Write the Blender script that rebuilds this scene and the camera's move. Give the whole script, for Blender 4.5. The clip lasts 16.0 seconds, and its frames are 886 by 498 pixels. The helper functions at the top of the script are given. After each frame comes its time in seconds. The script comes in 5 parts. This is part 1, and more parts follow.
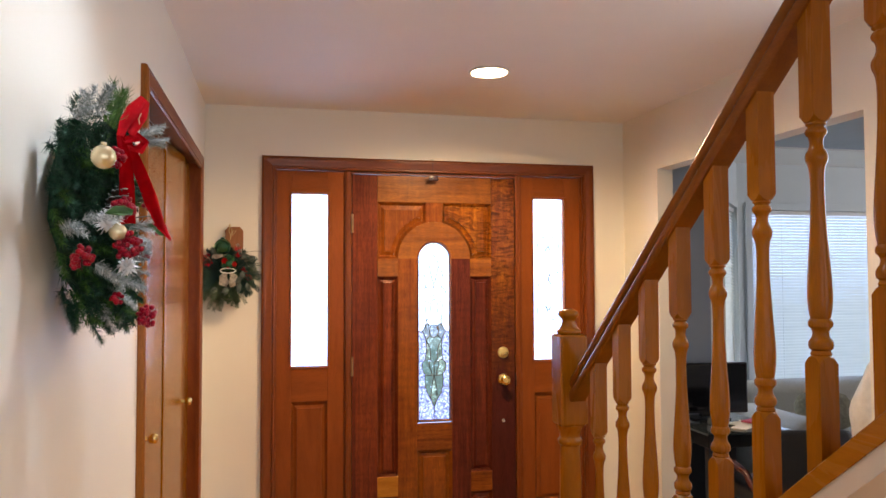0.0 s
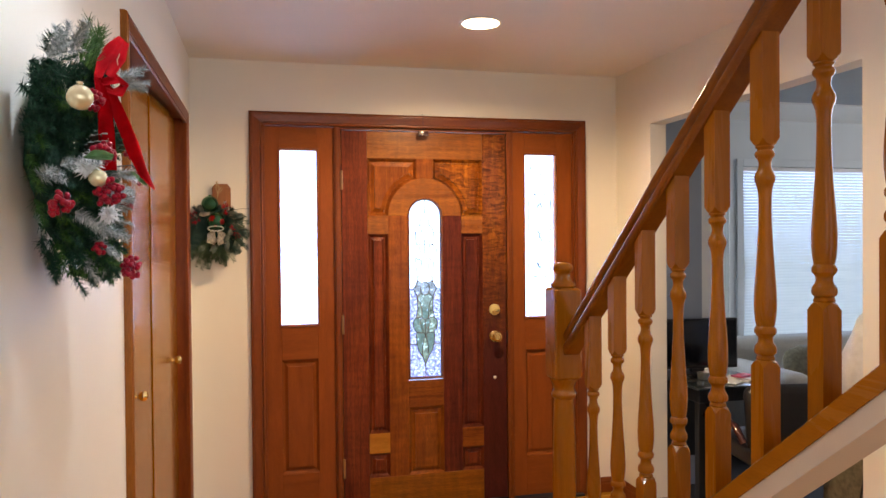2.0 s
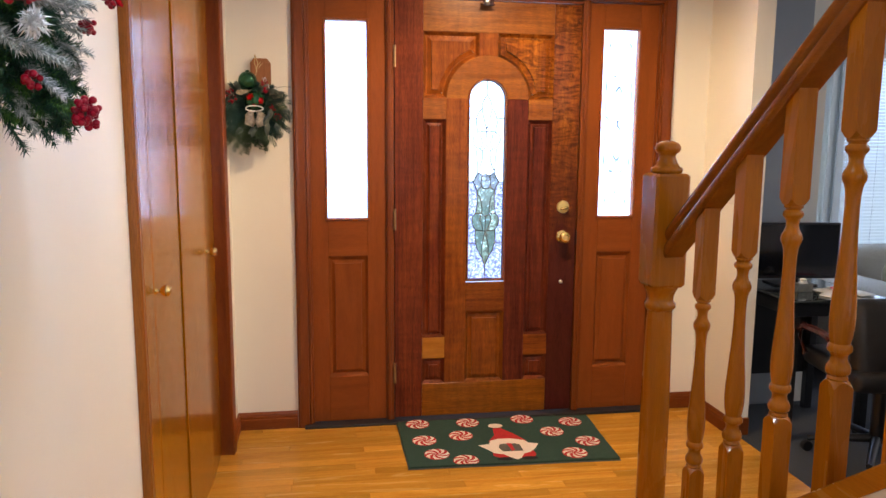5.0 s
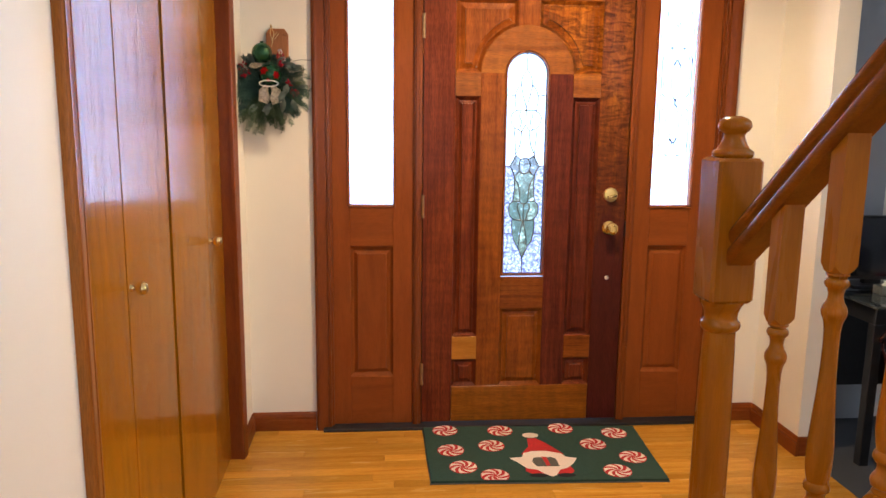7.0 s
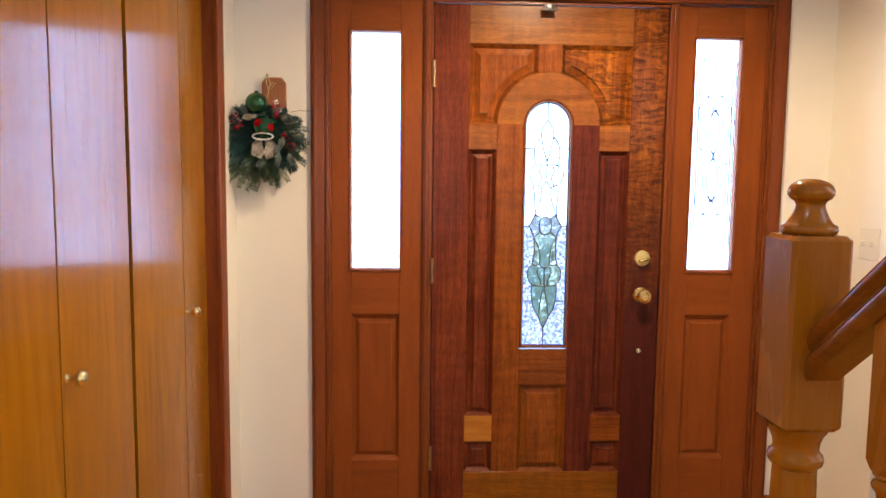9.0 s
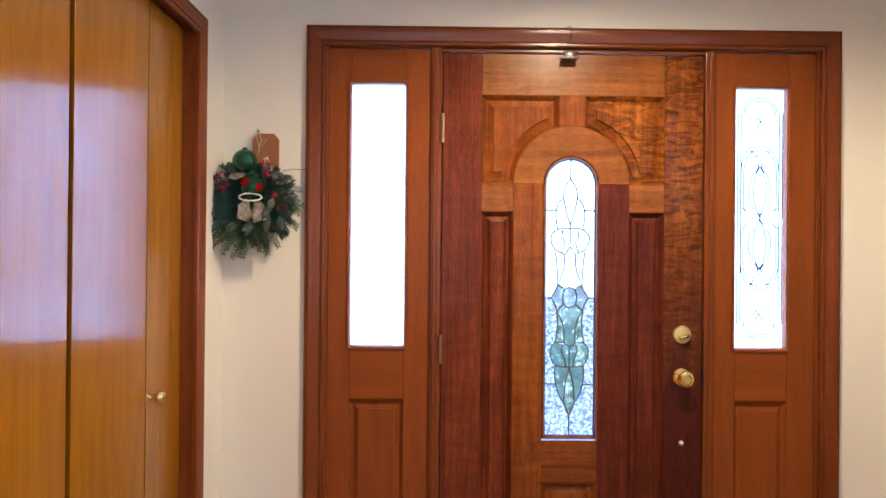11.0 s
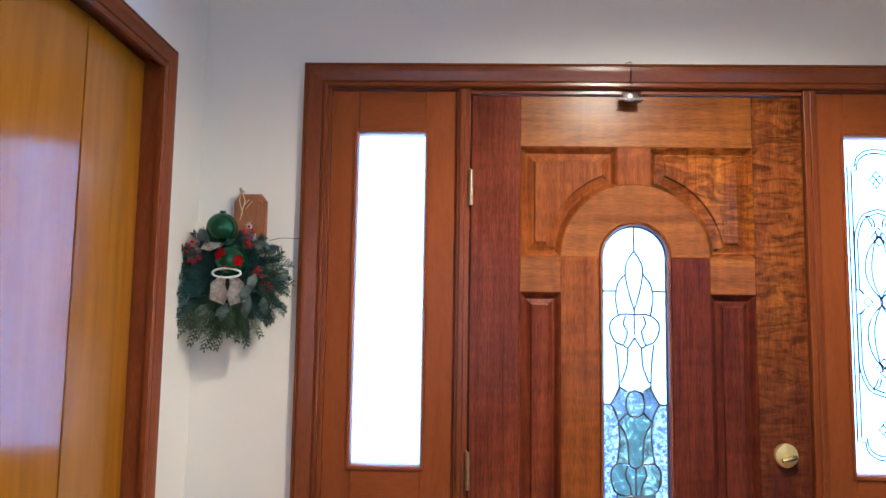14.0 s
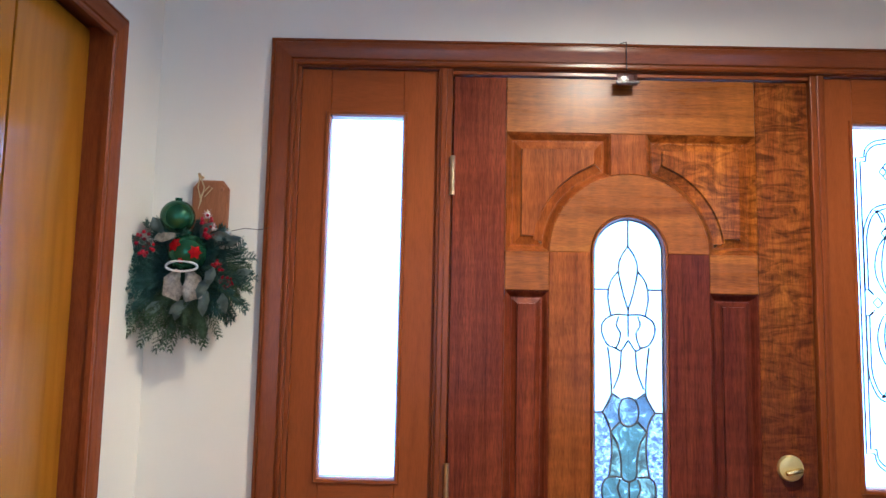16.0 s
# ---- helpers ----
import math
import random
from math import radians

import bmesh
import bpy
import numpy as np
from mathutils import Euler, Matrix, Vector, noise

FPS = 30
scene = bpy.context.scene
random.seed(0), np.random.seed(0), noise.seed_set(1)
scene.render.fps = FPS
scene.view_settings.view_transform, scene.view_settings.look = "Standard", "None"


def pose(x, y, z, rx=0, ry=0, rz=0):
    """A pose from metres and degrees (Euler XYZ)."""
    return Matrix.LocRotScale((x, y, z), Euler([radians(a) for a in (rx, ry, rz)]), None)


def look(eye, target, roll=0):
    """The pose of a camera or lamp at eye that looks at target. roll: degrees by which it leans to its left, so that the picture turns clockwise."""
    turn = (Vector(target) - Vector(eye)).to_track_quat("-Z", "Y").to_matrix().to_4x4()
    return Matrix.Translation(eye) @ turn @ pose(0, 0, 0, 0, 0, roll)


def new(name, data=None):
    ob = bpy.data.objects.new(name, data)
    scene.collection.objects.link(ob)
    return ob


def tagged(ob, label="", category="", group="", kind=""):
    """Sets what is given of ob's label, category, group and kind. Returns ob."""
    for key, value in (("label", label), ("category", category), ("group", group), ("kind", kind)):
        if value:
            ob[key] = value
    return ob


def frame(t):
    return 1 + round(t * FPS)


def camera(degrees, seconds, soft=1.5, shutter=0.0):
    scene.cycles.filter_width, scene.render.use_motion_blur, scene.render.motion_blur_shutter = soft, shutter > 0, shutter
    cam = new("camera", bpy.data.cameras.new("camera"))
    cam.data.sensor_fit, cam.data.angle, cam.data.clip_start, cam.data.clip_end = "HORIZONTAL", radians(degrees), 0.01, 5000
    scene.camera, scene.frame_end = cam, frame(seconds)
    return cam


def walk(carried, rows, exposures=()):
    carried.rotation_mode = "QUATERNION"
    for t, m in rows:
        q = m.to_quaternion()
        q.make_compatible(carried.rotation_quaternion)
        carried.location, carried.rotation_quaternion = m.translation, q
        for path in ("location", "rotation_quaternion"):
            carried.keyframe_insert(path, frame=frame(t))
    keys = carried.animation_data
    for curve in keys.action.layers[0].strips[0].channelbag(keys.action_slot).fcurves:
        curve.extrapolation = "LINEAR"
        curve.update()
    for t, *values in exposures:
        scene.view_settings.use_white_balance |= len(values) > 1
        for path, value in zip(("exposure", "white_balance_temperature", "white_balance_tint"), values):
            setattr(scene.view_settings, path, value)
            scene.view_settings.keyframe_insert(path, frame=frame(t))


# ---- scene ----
cam = camera(61.9, 16.0)
PATH = [
    (0, (-0.848, -3.969, 1.485), (-0.411, -2.019, 1.566), -0.2),
    (0.5, (-0.858, -3.973, 1.485), (-0.401, -2.027, 1.555), -0.3),
    (1, (-0.862, -3.964, 1.481), (-0.389, -2.021, 1.531), -0.4),
    (1.5, (-0.872, -3.956, 1.472), (-0.392, -2.014, 1.498), -0.5),
    (2, (-0.848, -3.929, 1.463), (-0.383, -1.984, 1.439), -0.5),
    (2.5, (-0.802, -3.862, 1.452), (-0.366, -1.912, 1.378), -0.5),
    (3, (-0.777, -3.801, 1.437), (-0.374, -1.846, 1.312), -0.4),
    (3.5, (-0.8, -3.709, 1.423), (-0.423, -1.753, 1.245), -0.2),
    (4, (-0.822, -3.63, 1.409), (-0.463, -1.676, 1.158), 0.1),
    (4.5, (-0.812, -3.587, 1.398), (-0.471, -1.635, 1.124), 0.3),
    (7, (-0.648, -3.22, 1.375), (-0.476, -1.256, 1.043), 0.7),
    (7.5, (-0.596, -3.158, 1.382), (-0.459, -1.186, 1.075), 0.7),
    (8, (-0.554, -3.103, 1.382), (-0.443, -1.126, 1.105), 0.9),
    (8.5, (-0.545, -3.016, 1.385), (-0.448, -1.032, 1.146), 0.9),
    (9, (-0.552, -2.899, 1.396), (-0.458, -0.911, 1.197), 0.7),
    (11.5, (-0.474, -2.472, 1.352), (-0.469, -0.472, 1.401), 0.4),
    (12, (-0.48, -2.363, 1.362), (-0.49, -0.365, 1.45), 0.2),
    (12.5, (-0.46, -2.268, 1.365), (-0.492, -0.273, 1.507), 0.2),
    (13, (-0.431, -2.185, 1.389), (-0.483, -0.193, 1.553), 0.3),
    (13.5, (-0.432, -2.098, 1.386), (-0.497, -0.109, 1.585), 0.6),
    (14, (-0.469, -2.022, 1.406), (-0.531, -0.034, 1.609), 0.9),
    (14.5, (-0.49, -1.964, 1.394), (-0.528, 0.023, 1.621), 1.1),
    (15, (-0.466, -1.917, 1.415), (-0.506, 0.071, 1.622), 1.1),
    (15.5, (-0.468, -1.877, 1.405), (-0.491, 0.111, 1.617), 1.2),
    (16, (-0.467, -1.853, 1.402), (-0.478, 0.137, 1.611), 1.2),
]
EXPOSURES = [(0.0, -0.06, 7500, 18), (2.5, -0.03, 7400, 18), (4.7, 0.06, 7000, 17), (9.0, 0.16, 6600, 14), (11.5, 0.06, 5700, 11), (13.0, 0.04, 5050, 8), (16.0, 0.04, 4900, 8)]
walk(cam, [(t, look(eye, target, roll)) for t, eye, target, roll in PATH], EXPOSURES)


# ---- daylight and lamps ----
world = bpy.data.worlds.new("sky")
scene.world = world
world.use_nodes = True
sky = world.node_tree.nodes.new("ShaderNodeTexSky")
sky.sky_type, sky.sun_disc = "NISHITA", False
sky.sun_elevation, sky.sun_rotation = radians(28), radians(20)
world.node_tree.links.new(sky.outputs[0], world.node_tree.nodes["Background"].inputs[0])
world.node_tree.nodes["Background"].inputs[1].default_value = 0.1


def area_lamp(name, m, sx, sy, watts, colour):
    data = bpy.data.lights.new(name, "AREA")
    data.shape, data.size, data.size_y, data.energy, data.color = "RECTANGLE", sx, sy, watts, colour
    ob = new(name, data)
    ob.matrix_world = m
    return ob


DAY = (0.86, 0.92, 1.0)
WARM = (1.0, 0.77, 0.47)
# sky light standing in the openings of the entry and the bay
area_lamp("daylight_sidelight", look((-0.68, 0.13, 1.485), (-0.68, -1, 1.485)), 0.19, 0.92, 5.6, (0.33, 0.59, 1.0))
area_lamp("daylight_sidelight", look((0.665, 0.13, 1.485), (0.665, -1, 1.485)), 0.19, 0.92, 1.9, DAY)
area_lamp("daylight_bay", look((3.6, 1.36, 1.31), (3.6, 0, 1.31)), 1.5, 1.4, 2.6, (0.94, 1.0, 0.92))
area_lamp("daylight_bay_side", look((1.95, 0.85, 1.36), (2.9, 0.1, 1.36)), 0.6, 1.4, 8.5, (0.94, 1.0, 0.92))
# hall fills, added out of view in wall openings made for them
area_lamp("daylight_rear", look((-0.5, -6.45, 1.5), (-0.5, 0, 1.5)), 2.4, 1.7, 35.0, (0.74, 0.87, 1.0))
area_lamp("fill_rear_side", look((1.2, -5.35, 1.4), (-1.2, -3.6, 1.7)), 1.3, 1.6, 15.0, (0.70, 0.85, 1.0))
area_lamp("fill_stair", look((1.15, -2.45, 1.94), (-1.2, -2.9, 1.7)), 0.9, 0.64, 9.0, (0.62, 0.80, 1.0))
# office fill, added in an unseen side opening to brighten the bay walls
area_lamp("fill_office", look((6.09, -1.2, 1.4), (2.0, 0.6, 1.3)), 1.7, 1.3, 60.0, DAY)
can = bpy.data.lights.new("recessed_bulb", "SPOT")
can.energy, can.color, can.spot_size, can.spot_blend, can.shadow_soft_size = 134.0, WARM, radians(168), 0.62, 0.06
new("recessed_bulb", can).matrix_world = look((0.056, -0.876, 2.37), (0.056, -0.876, 0))

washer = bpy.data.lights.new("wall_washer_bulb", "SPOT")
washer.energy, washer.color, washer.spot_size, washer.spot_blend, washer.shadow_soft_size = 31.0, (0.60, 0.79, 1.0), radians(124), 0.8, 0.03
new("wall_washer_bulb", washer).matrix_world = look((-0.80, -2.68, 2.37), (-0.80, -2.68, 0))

# ---- materials ----


def material(name, rough=0.5, metal=0.0, coat=0.0):
    mat = bpy.data.materials.new(name)
    mat.use_nodes = True
    tree = mat.node_tree
    bsdf = tree.nodes["Principled BSDF"]
    bsdf.inputs["Roughness"].default_value = rough
    bsdf.inputs["Metallic"].default_value = metal
    bsdf.inputs["Coat Weight"].default_value = coat
    bsdf.inputs["Coat Roughness"].default_value = 0.12
    return mat, tree, bsdf


def coords(tree, scale, spread=9.0):
    """Object coordinates, shifted at random from piece to piece."""
    tex = tree.nodes.new("ShaderNodeTexCoord")
    info = tree.nodes.new("ShaderNodeObjectInfo")
    mul = tree.nodes.new("ShaderNodeMath")
    mul.operation = "MULTIPLY"
    mul.inputs[1].default_value = spread
    add = tree.nodes.new("ShaderNodeVectorMath")
    mapping = tree.nodes.new("ShaderNodeMapping")
    mapping.inputs["Scale"].default_value = scale
    tree.links.new(info.outputs["Random"], mul.inputs[0])
    tree.links.new(tex.outputs["Object"], add.inputs[0])
    tree.links.new(mul.outputs[0], add.inputs[1])
    tree.links.new(add.outputs[0], mapping.inputs[0])
    return mapping.outputs[0]


def noise_tex(tree, vec, scale, detail=5.0, rough=0.55, distort=0.0):
    n = tree.nodes.new("ShaderNodeTexNoise")
    n.inputs["Scale"].default_value = scale
    n.inputs["Detail"].default_value = detail
    n.inputs["Roughness"].default_value = rough
    n.inputs["Distortion"].default_value = distort
    tree.links.new(vec, n.inputs["Vector"])
    return n.outputs["Fac"]


def ramp(tree, fac, stops):
    r = tree.nodes.new("ShaderNodeValToRGB")
    while len(r.color_ramp.elements) < len(stops):
        r.color_ramp.elements.new(0.5)
    for e, (p, c) in zip(r.color_ramp.elements, stops):
        e.position, e.color = p, (*c, 1)
    tree.links.new(fac, r.inputs[0])
    return r.outputs[0]


def mix(tree, fac, a, b, mode="MIX"):
    m = tree.nodes.new("ShaderNodeMix")
    m.data_type, m.blend_type = "RGBA", mode
    for socket, value in ((m.inputs["Factor"], fac), (m.inputs["A"], a), (m.inputs["B"], b)):
        if isinstance(value, (int, float)):
            socket.default_value = value
        elif isinstance(value, tuple):
            socket.default_value = (*value, 1)
        else:
            tree.links.new(value, socket)
    return m.outputs["Result"]


def bump(tree, bsdf, height, strength, distance=0.002):
    b = tree.nodes.new("ShaderNodeBump")
    b.inputs["Strength"].default_value, b.inputs["Distance"].default_value = strength, distance
    tree.links.new(height, b.inputs["Height"])
    tree.links.new(b.outputs[0], bsdf.inputs["Normal"])
    return b


def wood(name, dark, mid, light, axis="z", rough=0.32, coat=0.3, figure=0.35, vary=0.25, fine=520.0, quilt=0.0, ripple=0.0, sheen=0.12, streak=0.0, low_tone=None):
    """Stained timber: short pores, streaks and slow colour bands along the grain, each piece with its own tone.
    quilt: curly figure across the grain; the last tone takes over towards the low end of the board."""
    mat, tree, bsdf = material(name, rough, 0, coat)
    bsdf.inputs["Coat Roughness"].default_value = sheen
    bsdf.inputs["Specular IOR Level"].default_value = 0.1
    i = "xyz".index(axis)

    def grain(across, along):
        v = [across] * 3
        v[i] = along
        return coords(tree, v)
    pores = noise_tex(tree, grain(fine, fine / 14), 1.0, 5, 0.6, 0.3)
    bands = noise_tex(tree, grain(9.0, 1.1), 1.6, 4, 0.55, 1.6)
    colour = ramp(tree, bands, [(0.28, dark), (0.5, mid), (0.74, light)])
    tone = ramp(tree, pores, [(0.36, (1 - figure,) * 3), (0.56, (1.0, 1.0, 1.0)), (0.8, (1 + figure * 0.3,) * 3)])
    colour = mix(tree, 1.0, colour, tone, "MULTIPLY")
    if streak:
        lines = noise_tex(tree, grain(75.0, 1.6), 1.0, 6, 0.68, 0.5)
        colour = mix(tree, 1.0, colour, ramp(tree, lines, [(0.32, (1 - streak, 1 - streak * 1.1, 1 - streak)), (0.52, (1, 1, 1)), (0.72, (1 + streak * 0.5, 1 + streak * 0.55, 1 + streak * 0.5))]), "MULTIPLY")
        ribbon = noise_tex(tree, grain(5.0, 26.0), 1.0, 3, 0.5, 0.8)
        colour = mix(tree, 1.0, colour, ramp(tree, ribbon, [(0.35, (0.88, 0.87, 0.86)), (0.65, (1.1, 1.1, 1.08))]), "MULTIPLY")
    if quilt:
        curl = noise_tex(tree, grain(11.0, 34.0), 1.0, 4, 0.58, 1.7)
        colour = mix(tree, 1.0, colour, ramp(tree, curl, [(0.36, (1 - quilt, 1 - quilt * 1.08, 1 - quilt)), (0.5, (1, 1, 1)), (0.62, (1.45, 1.5, 1.35))]), "MULTIPLY")
    # blends to the darker tone towards the low end, with a wavering border
    if low_tone:
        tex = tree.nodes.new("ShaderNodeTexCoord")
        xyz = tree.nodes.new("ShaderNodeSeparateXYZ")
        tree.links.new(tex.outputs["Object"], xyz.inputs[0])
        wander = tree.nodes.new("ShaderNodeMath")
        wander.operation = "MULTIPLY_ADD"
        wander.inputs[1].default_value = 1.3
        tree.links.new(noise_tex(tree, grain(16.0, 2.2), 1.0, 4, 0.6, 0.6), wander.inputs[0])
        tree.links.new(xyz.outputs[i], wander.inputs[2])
        plum = mix(tree, 1.0, ramp(tree, bands, [(0.3, tuple(0.8 * c for c in low_tone)), (0.7, tuple(1.25 * c for c in low_tone))]), tone, "MULTIPLY")
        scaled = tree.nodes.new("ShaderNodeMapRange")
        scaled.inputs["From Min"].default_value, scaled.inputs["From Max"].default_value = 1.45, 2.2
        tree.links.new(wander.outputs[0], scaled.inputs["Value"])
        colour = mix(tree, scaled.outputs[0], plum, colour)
    info = tree.nodes.new("ShaderNodeObjectInfo")
    piece = ramp(tree, info.outputs["Random"], [(0.0, (1 - vary, 1 - vary, 1 - vary)), (1.0, (1 + vary * 0.4, 1 + vary * 0.3, 1 + vary * 0.2))])
    colour = mix(tree, 1.0, colour, piece, "MULTIPLY")
    tree.links.new(colour, bsdf.inputs["Base Color"])
    rr = ramp(tree, bands, [(0.2, (rough * 0.85,) * 3), (0.8, (rough * 1.25,) * 3)])
    tree.links.new(rr, bsdf.inputs["Roughness"])
    if ripple:
        relief = bump(tree, bsdf, noise_tex(tree, grain(700.0, 2.5), 1.0, 2, 0.6), ripple, 0.0004)
        tree.links.new(relief.outputs[0], bsdf.inputs["Coat Normal"])
        bsdf.inputs["Coat IOR"].default_value, bsdf.inputs["Coat Roughness"].default_value = 1.6, 0.08
    else:
        bump(tree, bsdf, pores, 0.12, 0.0005)
    return mat


def paint(name, a, b, rough=0.55, grain=220.0, relief=0.25, slow=2.2):
    mat, tree, bsdf = material(name, rough)
    vec = coords(tree, (1, 1, 1), 0.0)
    broad = noise_tex(tree, vec, slow, 4, 0.6)
    small = noise_tex(tree, vec, grain, 3, 0.6)
    tree.links.new(ramp(tree, broad, [(0.3, a), (0.7, b)]), bsdf.inputs["Base Color"])
    bump(tree, bsdf, small, relief, 0.0012)
    return mat


def plain(name, colour, rough=0.5, metal=0.0, coat=0.0, speck=0.12, scale=60.0, relief=0.0):
    """A small-scale surface with slight mottling."""
    mat, tree, bsdf = material(name, rough, metal, coat)
    n = noise_tex(tree, coords(tree, (1, 1, 1)), scale, 4, 0.6)
    lo, hi = tuple(c * (1 - speck) for c in colour), tuple(min(1, c * (1 + speck)) for c in colour)
    tree.links.new(ramp(tree, n, [(0.35, lo), (0.65, hi)]), bsdf.inputs["Base Color"])
    if relief:
        bump(tree, bsdf, n, relief, 0.002)
    return mat


def needles(name, dark, light, rough=0.6):
    """Many small leaves in one mesh, each with its own tone."""
    mat, tree, bsdf = material(name, rough)
    geo = tree.nodes.new("ShaderNodeNewGeometry")
    tree.links.new(ramp(tree, geo.outputs["Random Per Island"], [(0.0, dark), (0.7, tuple((a + b) / 2 for a, b in zip(dark, light))), (1.0, light)]), bsdf.inputs["Base Color"])
    bsdf.inputs["Specular IOR Level"].default_value = 0.25
    return mat


def pane(name, tint, gloss=0.06, rough=0.02, mottled=0.0, scale=70.0):
    mat = bpy.data.materials.new(name)
    mat.use_nodes = True
    tree = mat.node_tree
    tree.nodes.remove(tree.nodes["Principled BSDF"])
    out = tree.nodes["Material Output"]
    clear, shine = (tree.nodes.new("ShaderNodeBsdf" + k) for k in ("Transparent", "Glossy"))
    shine.inputs["Roughness"].default_value = rough
    mixed = tree.nodes.new("ShaderNodeMixShader")
    mixed.inputs[0].default_value = gloss
    clear.inputs[0].default_value = (*tint, 1)
    if mottled:
        n = noise_tex(tree, coords(tree, (1, 1, 1), 0.0), scale, 4, 0.7, 0.8)
        low = tuple(c * (1 - mottled) for c in tint)
        tree.links.new(ramp(tree, n, [(0.38, low), (0.56, tint), (0.68, (0.95, 0.97, 1.0))]), clear.inputs[0])
    tree.links.new(clear.outputs[0], mixed.inputs[1])
    tree.links.new(shine.outputs[0], mixed.inputs[2])
    tree.links.new(mixed.outputs[0], out.inputs[0])
    return mat


def glow(name, colour, strength):
    mat = bpy.data.materials.new(name)
    mat.use_nodes = True
    bsdf = mat.node_tree.nodes["Principled BSDF"]
    bsdf.inputs["Base Color"].default_value = (*colour, 1)
    bsdf.inputs["Emission Color"].default_value = (*colour, 1)
    bsdf.inputs["Emission Strength"].default_value = strength
    return mat


WALL = paint("cream_wall_paint", (0.785, 0.75, 0.67), (0.81, 0.775, 0.695))
CEIL = paint("ceiling_paint", (0.80, 0.765, 0.73), (0.83, 0.795, 0.76), 0.7, 160, 0.35)
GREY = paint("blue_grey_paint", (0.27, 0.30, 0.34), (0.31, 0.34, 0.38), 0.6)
TRIMW = paint("white_trim_paint", (0.74, 0.73, 0.71), (0.79, 0.78, 0.76), 0.4, 120, 0.1)
STAIN = ((0.17, 0.039, 0.008), (0.215, 0.051, 0.010), (0.255, 0.065, 0.013))
CASING = wood("stained_casing", *STAIN, "z", 0.34, 0.25, 0.25, 0.1, sheen=0.2)
CASING_H = wood("stained_casing_head", *STAIN, "x", 0.34, 0.45, 0.25, 0.1, sheen=0.22)
CASING_Y = wood("stained_casing_side", *STAIN, "y", 0.34, 0.05, 0.25, 0.1)
SIDE_TONES = ((0.225, 0.056, 0.011), (0.255, 0.065, 0.013), (0.285, 0.075, 0.015))
SIDE = wood("sidelight_stain", *SIDE_TONES, "z", 0.42, 0.05, 0.14, 0.06)
SIDE_H = wood("sidelight_stain_rail", *SIDE_TONES, "x", 0.42, 0.05, 0.14, 0.06)
DOOR_DARK = wood("door_red_brown", (0.128, 0.023, 0.010), (0.182, 0.037, 0.013), (0.248, 0.057, 0.016), "z", 0.32, 0.06, 0.4, 0.1, streak=0.42)
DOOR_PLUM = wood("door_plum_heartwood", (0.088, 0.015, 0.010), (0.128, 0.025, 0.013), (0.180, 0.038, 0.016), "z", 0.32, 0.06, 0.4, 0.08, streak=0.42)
DOOR_MID = wood("door_chestnut", (0.21, 0.049, 0.007), (0.28, 0.074, 0.010), (0.35, 0.100, 0.013), "z", 0.32, 0.12, 0.4, 0.1, streak=0.3)
DOOR_MIDH = wood("door_chestnut_rail", (0.18, 0.042, 0.008), (0.24, 0.062, 0.010), (0.30, 0.085, 0.013), "x", 0.32, 0.12, 0.4, 0.1, streak=0.35)
DOOR_RAIL = wood("door_golden_rail", (0.225, 0.062, 0.005), (0.295, 0.090, 0.007), (0.36, 0.122, 0.010), "x", 0.28, 0.32, 0.36, 0.1, streak=0.22, sheen=0.3)
DOOR_GOLD = wood("door_gold_block", (0.40, 0.150, 0.020), (0.48, 0.19, 0.027), (0.55, 0.235, 0.036), "x", 0.3, 0.2, 0.2, 0.05)
DOOR_QUILT = wood("door_quilted_stile", (0.125, 0.027, 0.005), (0.18, 0.049, 0.007), (0.26, 0.084, 0.010), "z", 0.3, 0.12, 0.4, 0.05, quilt=0.55, low_tone=(0.075, 0.014, 0.010))
DOOR_FLAME = wood("door_flamed_panel", (0.15, 0.034, 0.005), (0.22, 0.060, 0.007), (0.30, 0.095, 0.010), "z", 0.3, 0.12, 0.4, 0.05, quilt=0.45, streak=0.3)
BIRCH = wood("honey_birch_veneer", (0.28, 0.098, 0.003), (0.325, 0.118, 0.004), (0.37, 0.14, 0.006), "z", 0.2, 0.62, 0.07, 0.03, 40, ripple=0.7, sheen=0.17)
OAKRAIL = wood("oak_handrail", (0.17, 0.042, 0.004), (0.21, 0.054, 0.005), (0.25, 0.070, 0.007), "y", 0.2, 0.25, 0.2, 0.06)
OAKPOST = wood("oak_baluster", (0.25, 0.069, 0.003), (0.31, 0.090, 0.004), (0.36, 0.108, 0.005), "z", 0.26, 0.22, 0.1, 0.08)
OAKCAP = wood("oak_shoe_rail", (0.27, 0.078, 0.005), (0.32, 0.097, 0.006), (0.36, 0.115, 0.008), "y", 0.25, 0.15, 0.12, 0.05)
FLOORING = wood("oak_floor_strip", (0.52, 0.22, 0.030), (0.63, 0.295, 0.045), (0.72, 0.37, 0.066), "x", 0.24, 0.2, 0.2, 0.28)
SUBFLOOR = plain("dark_subfloor", (0.10, 0.055, 0.02), 0.8)
CARPET = plain("charcoal_office_carpet", (0.035, 0.04, 0.05), 0.95, speck=0.4, scale=300, relief=0.5)
BRASS = plain("polished_brass", (0.76, 0.59, 0.26), 0.24, 1.0, speck=0.05)
SATIN = plain("pale_satin_brass", (0.74, 0.58, 0.24), 0.42, 0.7, speck=0.05)
NICKEL = plain("antique_brass_hinge", (0.62, 0.47, 0.26), 0.35, 1.0)
DARKMETAL = plain("dark_bronze", (0.03, 0.014, 0.010), 0.3, 0.3)
LEAD = plain("lead_came", (0.17, 0.185, 0.185), 0.45, 0.4)
